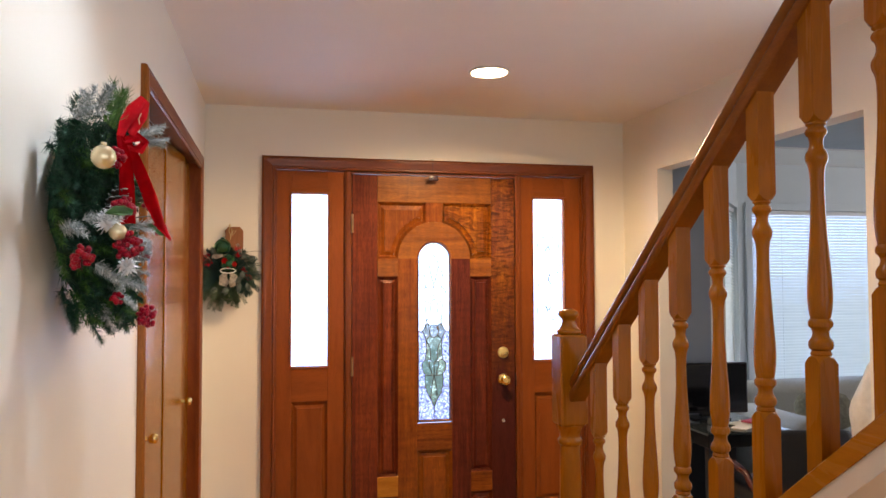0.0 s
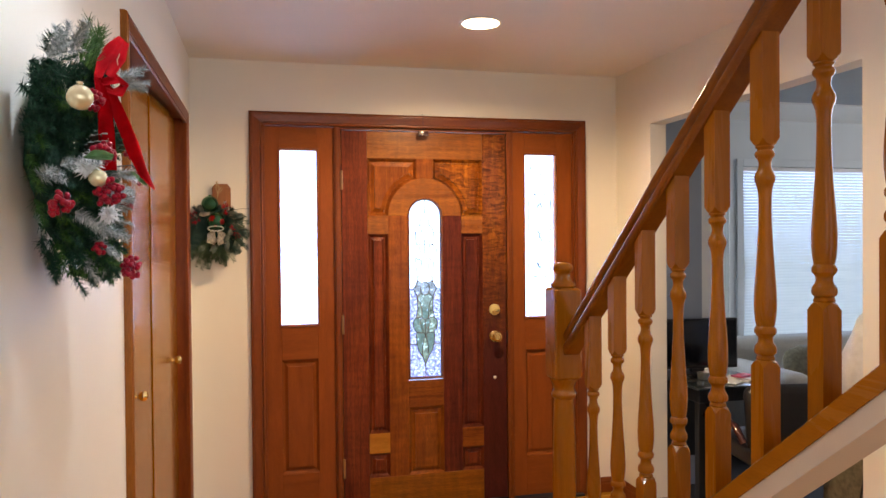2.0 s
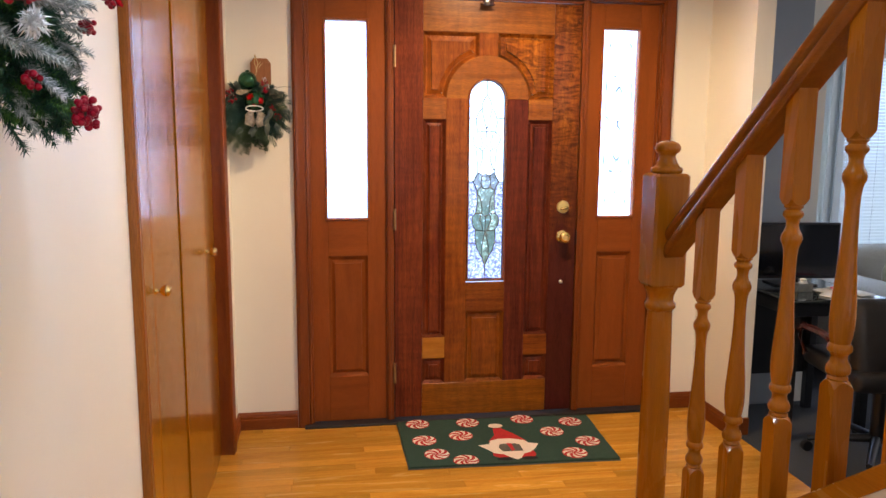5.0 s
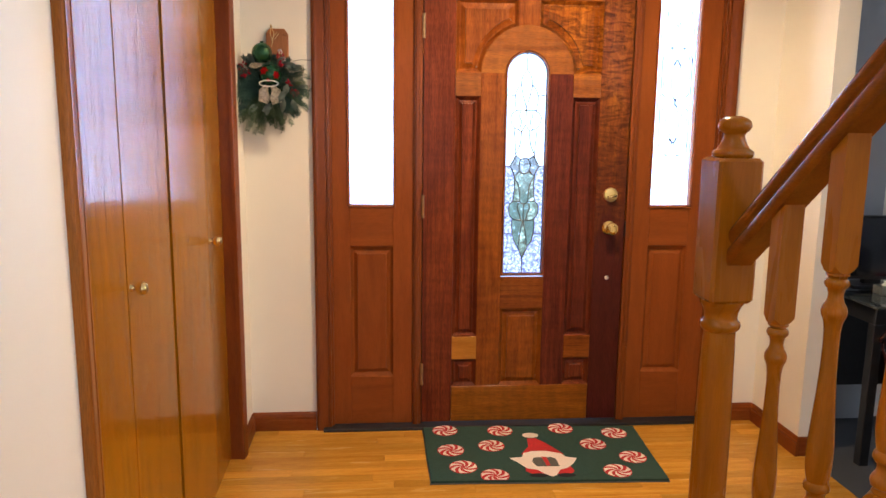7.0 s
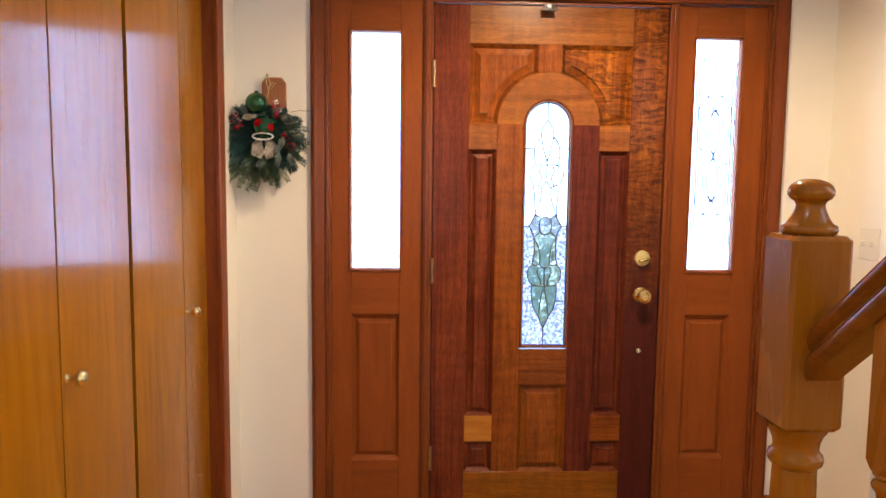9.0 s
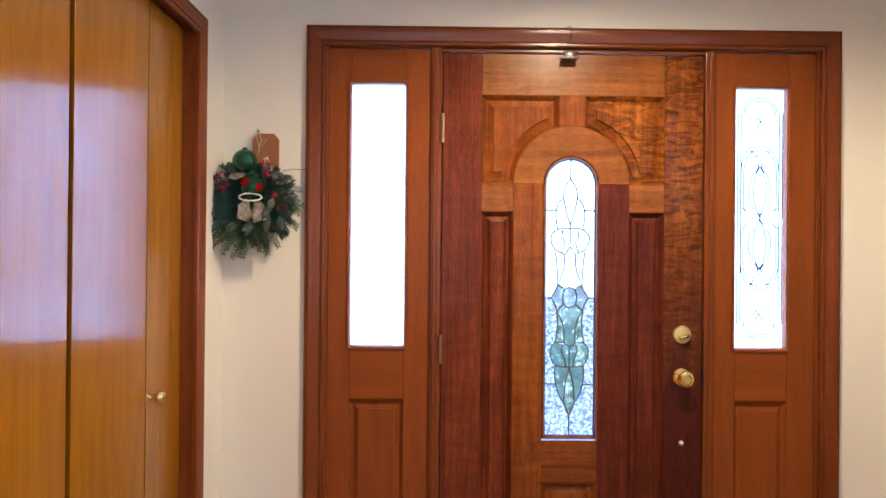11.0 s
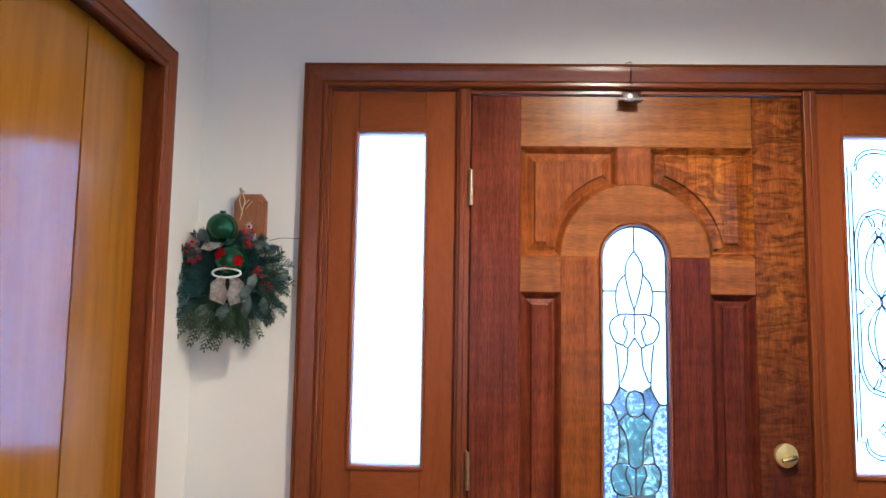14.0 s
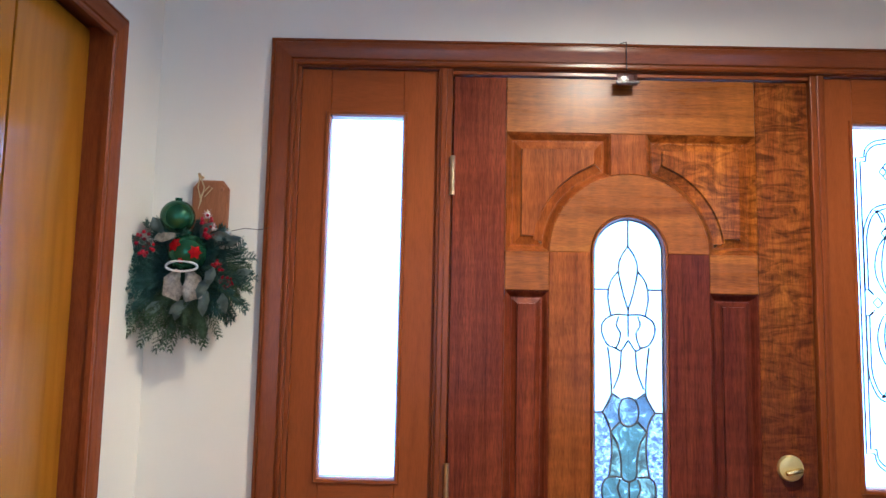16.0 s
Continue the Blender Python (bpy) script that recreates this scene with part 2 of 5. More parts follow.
BLACK = plain("black_plastic", (0.012, 0.012, 0.014), 0.35)
SCREEN = plain("black_screen", (0.006, 0.006, 0.008), 0.12)
LEATHER = plain("black_leather", (0.015, 0.014, 0.015), 0.42, relief=0.3, scale=140)
REDWOOD = plain("red_lacquered_arm", (0.06, 0.012, 0.008), 0.25, coat=0.5)
SLATE = plain("smoked_glass_top", (0.030, 0.038, 0.042), 0.08, coat=0.5)
SOFA = plain("grey_beige_upholstery", (0.34, 0.325, 0.29), 0.9, speck=0.15, scale=180, relief=0.4)
PAPER = plain("paper_white", (0.78, 0.78, 0.78), 0.8, speck=0.04)
PINK = plain("pink_card", (0.6, 0.08, 0.16), 0.5)
BLUEPRINT = plain("blue_print", (0.08, 0.16, 0.45), 0.5)
BAGWHITE = plain("white_plastic_film", (0.72, 0.74, 0.76), 0.35, speck=0.06, scale=30, relief=0.4)
THROW = plain("taupe_cushion_cloth", (0.17, 0.15, 0.10), 0.9, speck=0.25, scale=40, relief=0.4)
FROST = pane("frosted_glass", (0.96, 0.98, 1.0), 0.05, 0.3)
CLEAR = pane("bevelled_clear_glass", (0.95, 0.97, 0.98), 0.07)
TEXTURED = pane("blue_textured_glass", (0.60, 0.60, 0.74), 0.06, 0.1, 0.6, 90)
TEAL = pane("teal_bevel_glass", (0.30, 0.36, 0.30), 0.10, 0.05, 0.25, 26)
FACET = pane("bright_bevel_facet", (0.50, 0.55, 0.44), 0.10, 0.05, 0.65, 30)
GREYGLASS = pane("blue_grey_bevel_glass", (0.37, 0.40, 0.40), 0.1, 0.05, 0.25, 22)
ETCH = pane("etched_line", (0.125, 0.13, 0.14), 0.1, 0.3)
OUTSIDE = glow("overcast_outside", (0.42, 0.62, 1.0), 6.0)
BULB = glow("lamp_lens", (1.0, 0.86, 0.66), 14.0)
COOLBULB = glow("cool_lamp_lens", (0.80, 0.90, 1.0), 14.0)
PLATE = plain("ivory_switch_plate", (0.72, 0.69, 0.60), 0.35, speck=0.03)
THRESH = plain("dark_threshold", (0.016, 0.013, 0.014), 0.5)

# ---- building helpers ----
BASE = {}


def thing(name, at, label, category, group="", kind=""):
    ob = new(name)
    ob.location = at
    ob.empty_display_size = 0.05
    BASE[ob] = Matrix.Translation(at)
    return tagged(ob, label, category, group, kind)


def part(name, bm, mat, parent=None, label="", smooth=0.0):
    """Links a bmesh, given in world coordinates, as one mesh under a thing or part. smooth: the angle up to which edges are shaded round."""
    if parent is not None:
        bm.transform(BASE[parent].inverted())
    me = bpy.data.meshes.new(name)
    bmesh.ops.recalc_face_normals(bm, faces=bm.faces[:])
    if smooth:
        for f in bm.faces:
            f.smooth = True
        for e in bm.edges:
            e.smooth = len(e.link_faces) == 2 and e.calc_face_angle(0) < radians(smooth)
    bm.to_mesh(me)
    bm.free()
    me.materials.append(mat)
    ob = new(name, me)
    if parent is not None:
        ob.parent = parent
        BASE[ob] = BASE[parent]
    else:
        BASE[ob] = Matrix()
    if label:
        ob["label"] = label
    return ob


def box(x0, x1, y0, y1, z0, z1, bevel=0.0, bm=None, seg=2):
    bm = bm or bmesh.new()
    m = Matrix.LocRotScale(((x0 + x1) / 2, (y0 + y1) / 2, (z0 + z1) / 2), None, (abs(x1 - x0), abs(y1 - y0), abs(z1 - z0)))
    made = bmesh.ops.create_cube(bm, size=1, matrix=m)
    if bevel:
        edges = {e for v in made["verts"] for e in v.link_edges}
        bmesh.ops.bevel(bm, geom=list(edges), offset=bevel, segments=seg, affect="EDGES", profile=0.5)
    return bm


def lathe(profile, steps=24, bm=None, at=(0, 0, 0), turn=None):
    """A turned piece: (radius, height) pairs spun round z."""
    bm = bm or bmesh.new()
    m = Matrix.Translation(at) @ (turn or Matrix())
    rings = []
    for r, h in profile:
        rings.append([bm.verts.new(m @ Vector((r * math.cos(2 * math.pi * k / steps), r * math.sin(2 * math.pi * k / steps), h))) for k in range(steps)])
    for a, b in zip(rings, rings[1:]):
        for k in range(steps):
            bm.faces.new((a[k], a[(k + 1) % steps], b[(k + 1) % steps], b[k]))
    for ring in (rings[0], rings[-1]):
        bm.faces.new(ring)
    return bm


def tube(points, radius, sides=6, bm=None, closed=False):
    """A round rod along points."""
    bm = bm or bmesh.new()
    pts = [Vector(p) for p in points]
    rings = []
    n = len(pts)
    for i, p in enumerate(pts):
        a, b = pts[max(i - 1, 0)], pts[min(i + 1, n - 1)]
        if closed:
            a, b = pts[i - 1], pts[(i + 1) % n]
        d = (b - a).normalized()
        side = d.cross(Vector((0, 0, 1)) if abs(d.z) < 0.9 else Vector((0, 1, 0))).normalized()
        up = side.cross(d)
        r = radius[i] if isinstance(radius, (list, tuple)) else radius
        rings.append([bm.verts.new(p + r * (math.cos(2 * math.pi * k / sides) * side + math.sin(2 * math.pi * k / sides) * up)) for k in range(sides)])
    pairs = list(zip(rings, rings[1:])) + ([(rings[-1], rings[0])] if closed else [])
    for a, b in pairs:
        for k in range(sides):
            bm.faces.new((a[k], a[(k + 1) % sides], b[(k + 1) % sides], b[k]))
    if not closed:
        bm.faces.new(rings[0])
        bm.faces.new(rings[-1])
    return bm


def inset(poly, d):
    """A polygon (counter-clockwise, x and z) shrunk by d."""
    out = []
    n = len(poly)
    for i in range(n):
        p0, p1, p2 = (Vector(poly[(i + k) % n]) for k in (-1, 0, 1))
        a, b = (p1 - p0).normalized(), (p2 - p1).normalized()
        na, nb = Vector((-a.y, a.x)), Vector((-b.y, b.x))
        m = (na + nb)
        m = m / max(0.25, m.dot(na))
        out.append((p1.x + d * m.x, p1.y + d * m.y))
    return out


def ccw(poly):
    s = sum(a[0] * b[1] - b[0] * a[1] for a, b in zip(poly, poly[1:] + poly[:1]))
    return poly if s > 0 else poly[::-1]


def raised(poly, steps, back, bm=None):
    """A moulded panel over an outline in the x-z plane: steps of (inset, y), and a flat back at y = back."""
    bm = bm or bmesh.new()
    poly = ccw(list(poly))
    rings = [[bm.verts.new((x, back, z)) for x, z in inset(poly, steps[0][0])]]
    for d, y in steps:
        rings.append([bm.verts.new((x, y, z)) for x, z in inset(poly, d)])
    n = len(poly)
    for a, b in zip(rings, rings[1:]):
        for k in range(n):
            bm.faces.new((a[k], a[(k + 1) % n], b[(k + 1) % n], b[k]))
    bm.faces.new(rings[0])
    bm.faces.new(rings[-1])
    return bm


def rect(x0, x1, z0, z1):
    return [(x0, z0), (x1, z0), (x1, z1), (x0, z1)]


def arc(cx, cz, r, a0, a1, n=14):
    return [(cx + r * math.cos(radians(a0 + (a1 - a0) * k / n)), cz + r * math.sin(radians(a0 + (a1 - a0) * k / n))) for k in range(n + 1)]


def board(poly, front, back, ease=0.0015, bm=None):
    """A flat board over an outline in the x-z plane, with eased front edges."""
    return raised(poly, [(0, front + ease), (ease, front)], back, bm)


# the closet wall: s runs from the front wall into the hall, n out of the wall
CN = Matrix(((1.0, 0, 0, -1.2175), (0, -1.0, 0, 0.0), (0, 0, 1, 0), (0, 0, 0, 1)))


def on_closet(bm):
    """From (n, s, z) on the closet wall to the world."""
    bm.transform(CN)
    bmesh.ops.reverse_faces(bm, faces=bm.faces[:])
    return bm


def structure(name, bm, mat, label, category, smooth=0.0):
    return tagged(part(name, bm, mat, None, smooth=smooth), label, category, kind="structure")


H = 2.395  # ceiling
# ---- walls, floor, ceiling ----
bm = box(-1.75, -0.865, 0, 0.11, 0, H)
box(0.865, 1.78, 0, 0.11, 0, H, bm=bm)
box(-0.865, 0.865, 0, 0.11, 2.075, H, bm=bm)
structure("wall_front", bm, WALL, "cream painted wall round the entrance door", "wall")
bm = box(-0.12, 0, -0.12, 0.272, 0, H)
box(-0.12, 0, 0.272, 1.79, 2.052, H, bm=bm)
box(-0.12, 0, 1.79, 6.6, 0, H, bm=bm)
structure("wall_left", on_closet(bm), WALL, "cream painted hall wall with the closet opening", "wall")
RW, RT = 1.125, 1.215   # right wall faces
bm = box(RW, RT, -0.394, 0, 0, H)
box(RW, RT, -1.817, -0.394, 2.066, H, bm=bm)
box(RW, RT, -1.98, -1.817, 0, H, bm=bm)
# unseen gap added for the stair fill
box(RW, RT, -2.92, -1.98, 0, 1.6, bm=bm)
box(RW, RT, -2.92, -1.98, 2.28, H, bm=bm)
box(RW, RT, -4.65, -2.92, 0, H, bm=bm)
# unseen gap added for the rear side fill
box(RW, RT, -6.05, -4.65, 0, 0.55, bm=bm)
box(RW, RT, -6.05, -4.65, 2.25, H, bm=bm)
box(RW, RT, -6.55, -6.05, 0, H, bm=bm)
structure("wall_right", bm, WALL, "cream painted wall with the wide office opening", "wall")
# wide unseen gap added to let the rear fill in
bm = box(-1.9, -1.7, -6.55, -6.43, 0, H)
box(-1.7, 0.7, -6.55, -6.43, 0, 0.65, bm=bm)
box(-1.7, 0.7, -6.55, -6.43, 2.35, H, bm=bm)
box(0.7, RW, -6.55, -6.43, 0, H, bm=bm)
structure("wall_back", bm, WALL, "plain cream wall with a wide opening added for the rear fill", "wall")
structure("ceiling", box(-1.6, 1.215, -6.55, 0.11, H, H + 0.1), CEIL, "off-white textured hall ceiling", "ceiling")
bm = box(-0.75, -0.70, 0.15, 1.85, 0, 2.2)
box(-0.70, -0.12, 0.15, 0.20, 0, 2.2, bm=bm)
box(-0.70, -0.12, 1.80, 1.85, 0, 2.2, bm=bm)
box(-0.75, -0.12, 0.15, 1.85, 2.2, 2.25, bm=bm)
structure("closet_wall", on_closet(bm), WALL, "plain cream lining inside the closet", "wall")
floor = structure("floor", box(-1.9, 1.16, -6.55, 0.02, -0.06, -0.012), SUBFLOOR, "honey oak strip floor of the entry hall", "floor")
structure("office_floor", box(1.16, 6.2, -3.6, 1.6, -0.06, 0.0), CARPET, "dark charcoal office carpet", "floor")
structure("backdrop", box(-4.5, 8.0, 3.2, 3.25, -1.5, 4.5), OUTSIDE, "pale overcast daylight outside the house", "backdrop")

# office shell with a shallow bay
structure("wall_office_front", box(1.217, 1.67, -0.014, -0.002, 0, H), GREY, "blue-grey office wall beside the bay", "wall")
# the gap in the side wall is added for the office fill
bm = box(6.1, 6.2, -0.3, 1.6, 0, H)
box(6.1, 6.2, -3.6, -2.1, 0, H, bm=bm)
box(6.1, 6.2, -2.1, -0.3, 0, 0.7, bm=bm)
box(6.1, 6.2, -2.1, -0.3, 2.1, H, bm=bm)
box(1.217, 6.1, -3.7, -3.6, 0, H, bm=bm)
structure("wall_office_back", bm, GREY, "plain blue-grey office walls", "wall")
# this ceiling is coloured grey for its dimness away from the bay window
structure("ceiling_office", box(1.217, 6.2, -3.7, 0.494, H, H + 0.1), GREY, "office ceiling, its dimness put into the blue-grey colour", "ceiling")
structure("ceiling_bay", box(1.6, 6.2, 0.498, 1.6, H - 0.012, H + 0.1), TRIMW, "pale painted bay ceiling", "ceiling")


def blind_window(name, m, width, z0, z1, label, ends):
    """A wall with a window in it, blinds down, in a frame: local x along the wall, y outwards."""
    win = thing(name, m.translation, label, "window", kind="structure")
    BASE[win] = Matrix.Translation(m.translation)

    def put(pname, b, mat, lab=""):
        b.transform(m)
        return part(pname, b, mat, win, lab)
    b = box(-ends[0], 0, 0, 0.1, 0, H)
    box(width, width + ends[1], 0, 0.1, 0, H, bm=b)
    box(0, width, 0, 0.1, 0, z0, bm=b)
    box(0, width, 0, 0.1, z1, H, bm=b)
    put("surround", b, BAYPAINT)
    f = 0.055
    for pname, args in (("jamb", (-f, 0, z0 - f, z1 + f)), ("jamb", (width, width + f, z0 - f, z1 + f)), ("head_trim", (0, width, z1, z1 + f)), ("sill", (0, width, z0 - f, z0))):
        put(pname, box(args[0], args[1], -0.018, -0.001, args[2], args[3], 0.003), TRIMW if pname == "sill" else BAYPAINT)
    for pname, args in (("sash_stile", (0, 0.035, z0, z1)), ("sash_stile", (width - 0.035, width, z0, z1)), ("sash_rail", (0.035, width - 0.035, z1 - 0.035, z1)), ("sash_rail", (0.035, width - 0.035, z0, z0 + 0.035))):
        put(pname, box(args[0], args[1], 0.05, 0.085, args[2], args[3], 0.003), TRIMW)
    g = put("pane", box(0.035, width - 0.035, 0.065, 0.071, z0 + 0.035, z1 - 0.035), FROST)
    g.visible_shadow = False
    put("head_rail", box(0.006, width - 0.006, 0.006, 0.045, z1 - 0.035, z1 - 0.003, 0.003), TRIMW, "white blind head rail")
    n = int((z1 - z0 - 0.05) / 0.0235)
    b = bmesh.new()
    sl = [b.verts.new((x, y, z)) for x, y, z in ((0.006, 0.016, -0.0119), (width - 0.006, 0.016, -0.0119), (width - 0.006, 0.024, 0.001), (0.006, 0.024, 0.001), (width - 0.006, 0.034, 0.0108), (0.006, 0.034, 0.0108))]
    b.faces.new(sl[:4])
    b.faces.new((sl[3], sl[2], sl[4], sl[5]))
    bmesh.ops.solidify(b, geom=b.faces[:], thickness=0.0012)
    b.transform(m)
    first = part("blind_slat", b, BLIND, win)
    for k in range(n):
        ob = first if k == 0 else first.copy()
        if k:
            scene.collection.objects.link(ob)
        ob.location.z = z1 - 0.05 - 0.0235 * k
    for x in (0.16 * width, 0.84 * width):
        b = tube([(x, 0.009, z0 + 0.02), (x, 0.009, z1 - 0.03)], 0.0012, 4)
        put("ladder_cord", b, TRIMW)
    return win


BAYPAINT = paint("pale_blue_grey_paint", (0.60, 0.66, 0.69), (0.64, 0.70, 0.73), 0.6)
BLIND, _tree, _bsdf = material("translucent_blind", 0.5)
_n = noise_tex(_tree, coords(_tree, (1, 1, 1)), 3.0, 3)
_tree.links.new(ramp(_tree, _n, [(0.3, (0.60, 0.62, 0.59)), (0.7, (0.68, 0.69, 0.65))]), _bsdf.inputs["Base Color"])
_bsdf.inputs["Transmission Weight"].default_value = 0.0
_tr = _tree.nodes.new("ShaderNodeBsdfTranslucent")
_tr.inputs[0].default_value = (0.74, 0.67, 0.50, 1)
_mx = _tree.nodes.new("ShaderNodeMixShader")
_mx.inputs[0].default_value = 0.17
_tree.links.new(_bsdf.outputs[0], _mx.inputs[1])
_tree.links.new(_tr.outputs[0], _mx.inputs[2])
_tree.links.new(_mx.outputs[0], _tree.nodes["Material Output"].inputs[0])
blind_window("window_3", pose(2.78, 1.155, 0), 1.75, 0.60, 2.02, "wide white bay window with lowered blinds", (0.12, 1.6))
_ang = math.degrees(math.atan2(1.155, 0.99))
blind_window("window_4", pose(1.67, 0.0, 0, 0, 0, _ang) @ pose(0.17, 0, 0), 1.20, 0.60, 2.02, "narrow angled bay window with lowered blinds", (0.17, 0.15))

# ---- entrance: casing, jambs, threshold ----


def casing(name, length, width, mat, depth=0.02):
    """A moulded casing strip, local: x across from the inner edge, y out of the wall, z along."""
    prof = [(0, 0), (0, 0.011), (0.004, 0.0145), (0.009, 0.0145), (0.011, 0.0105), (0.014, 0.0105), (0.016, 0.015), (width * 0.55, 0.0175), (width * 0.70, depth), (width - 0.013, depth),
            (width - 0.0115, depth - 0.003), (width - 0.009, depth - 0.003), (width - 0.0075, depth - 0.0005), (width - 0.002, depth - 0.003), (width, depth - 0.008), (width, 0)]
    return prof


def casing_mesh(inner0, inner1, z_in, width, z_low=0.0, depth=0.02):
    """Three mitred legs round an opening in the x-z plane at y = 0, standing out to -y. Gives three meshes."""
    prof = casing("", 1, width, None, depth)
    made = []
    for path in (((inner0, z_low), (inner0, z_in), (-1, 0), (-1, 1)), ((inner1, z_low), (inner1, z_in), (1, 0), (1, 1)), ((inner0, z_in), (inner1, z_in), (-1, 1), (1, 1))):
        (xa, za), (xb, zb), da, db = path
        b = bmesh.new()
        r0 = [b.verts.new((xa + da[0] * u, -v, za + da[1] * u)) for u, v in prof]
        r1 = [b.verts.new((xb + db[0] * u, -v, zb + db[1] * u)) for u, v in prof]
        n = len(prof)
        for k in range(n):
            b.faces.new((r0[k], r0[(k + 1) % n], r1[(k + 1) % n], r1[k]))
        b.faces.new(r0)
        b.faces.new(r1)
        made.append(b)
    return made


entry = thing("door_surround", (0, 0, 0), "red-brown stained moulded casing and jambs round the entrance", "door frame", kind="structure")
for pname, b, mat in zip(("side_casing", "side_casing", "head_casing"), casing_mesh(-0.862, 0.862, 2.068, 0.068), (CASING, CASING, CASING_H)):
    part(pname, b, mat, entry, smooth=25)
part("jamb", box(-0.864, -0.852, 0.003, 0.11, 0, 2.066, 0.002), CASING, entry)
part("jamb", box(0.852, 0.864, 0.003, 0.11, 0, 2.066, 0.002), CASING, entry)
part("head_jamb", box(-0.864, 0.864, 0.003, 0.11, 2.066, 2.076, 0.002), CASING_H, entry)
for s in (-1, 1):
    b = box(*sorted((s * 0.4595, s * 0.497)), 0.0005, 0.11, 0.0, 2.066, 0.003)
    part("mullion", b, CASING, entry)
    b = box(*sorted((s * 0.474, s * 0.490)), -0.006, 0.0005, 0.0, 2.066, 0.003)
    part("mullion_bead", b, CASING, entry)
RUBBER = plain("dark_rubber_strip", (0.02, 0.012, 0.010), 0.85)
part("head_bead", box(-0.459, 0.459, 0.004, 0.0215, 2.0535, 2.0630, 0.001), CASING_H, entry)
part("head_stop", box(-0.459, 0.459, 0.022, 0.06, 2.054, 2.066), RUBBER, entry, "dark weather strip")
for s in (-1, 1):
    part("door_stop", box(*sorted((s * 0.44, s * 0.4594)), 0.056, 0.11, 0.0, 2.066), CASING, entry)
part("threshold", box(-0.90, 0.90, -0.045, 0.11, 0.0, 0.014, 0.004), THRESH, entry, "dark metal threshold")

# ---- the door ----
F = 0.012   # door face
BK = 0.052
door = thing("door_1", (0, F, 0.016), "closed red-brown wooden front door with an arched leaded glass", "door", kind="structure")
SUNK = [(0.0, F + 0.0008), (0.0015, F + 0.003), (0.003, F + 0.003), (0.006, F + 0.0075), (0.013, F + 0.0145), (0.0155, F + 0.018), (0.019, F + 0.018)]


def fielded(poly, mat, margin=0.030, name="panel"):
    steps = SUNK + [(0.0195, F + 0.0165), (0.0185 + margin, F + 0.0105), (0.0190 + margin, F + 0.004), (0.0205 + margin, F + 0.0032)]
    return part(name, raised(poly, steps, BK - 0.01), mat, door, smooth=20)


ZB, ZT = 0.018, 2.05
part("hinge_stile", board(rect(-0.4565, -0.3205, ZB, ZT), F, BK), DOOR_DARK, door)
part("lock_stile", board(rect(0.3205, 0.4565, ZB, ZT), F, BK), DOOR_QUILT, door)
part("top_rail", board([(-0.32, 1.905), (0.32, 1.905), (0.32, ZT), (-0.32, ZT)], F, BK), DOOR_RAIL, door)
part("bottom_rail", board(rect(-0.32, 0.32, ZB, 0.187), F, BK), DOOR_RAIL, door)
CX, CZ, RO, RI = -0.005, 1.597, 0.203, 0.098
half = math.degrees(math.acos(0.046 / RO))
part("top_muntin", board(ccw([(CX - 0.046, 1.905), *arc(CX, CZ, RO, 180 - half, half, 6), (CX + 0.046, 1.905)]), F, BK), DOOR_MID, door)
part("arch", board(ccw(arc(CX, CZ, RO, 0, 180, 28) + arc(CX, CZ, RI, 180, 0, 28)), F, BK), DOOR_RAIL, door)
part("glass_stile", board(rect(CX - RO, CX - RI, 0.187, CZ), F, BK), DOOR_MID, door)
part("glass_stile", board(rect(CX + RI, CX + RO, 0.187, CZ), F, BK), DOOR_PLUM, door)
part("lower_muntin", board(rect(CX - RI, CX + RI, 0.553, 0.70), F, BK), DOOR_MIDH, door)
fielded(rect(CX - RI, CX + RI, 0.187, 0.553), DOOR_MID, 0.018)
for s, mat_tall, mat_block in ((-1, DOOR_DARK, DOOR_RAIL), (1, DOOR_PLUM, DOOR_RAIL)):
    inner = CX + s * RO
    corner = [(s * 0.32, 1.905), (CX + s * 0.046, 1.905)] + [(CX + s * RO * math.cos(radians(a)), CZ + RO * math.sin(radians(a))) for a in np.linspace(half, 0, 12)] + [(s * 0.32, CZ)]
    fielded(corner, DOOR_MID if s < 0 else DOOR_FLAME, 0.022)
    part("block", board(rect(*sorted((inner, s * 0.32)), 1.498, CZ), F - 0.001, BK), mat_block, door)
    fielded(rect(*sorted((inner, s * 0.32)), 0.424, 1.498), mat_tall, 0.014)
    part("block", board(rect(*sorted((inner, s * 0.32)), 0.317, 0.424), F - 0.001, BK), DOOR_GOLD if s < 0 else DOOR_MIDH, door, "lighter golden block" if s < 0 else "")
    fielded(rect(*sorted((inner, s * 0.32)), 0.187, 0.317), DOOR_DARK, 0.016)
# stop round the glass
GB = 0.706
outline = [(CX - RI, GB), (CX + RI, GB)] + arc(CX, CZ, RI, 0, 180, 28)
b = bmesh.new()
prof = [(0.0, F + 0.001), (0.003, F - 0.004), (0.007, F - 0.003), (0.010, F + 0.006), (0.010, F + 0.02), (0.0, F + 0.02)]
rings = [[b.verts.new((x, y, z)) for x, z in inset(ccw(outline), d)] for d, y in prof]
for r0, r1 in zip(rings, rings[1:] + rings[:1]):
    for k in range(len(r0)):
        b.faces.new((r0[k], r0[(k + 1) % len(r0)], r1[(k + 1) % len(r0)], r1[k]))
part("glazing_bead", b, DOOR_MID, door, smooth=35)

# leaded glass: panes and cames
GY = 0.034
glass_outline = inset(ccw(outline), 0.004)


def sheet(poly, y, mat, name, parent, thick=0.003):
    ob = part(name, raised(poly, [(0, y)], y + thick), mat, parent)
    ob.visible_shadow = False
    return ob


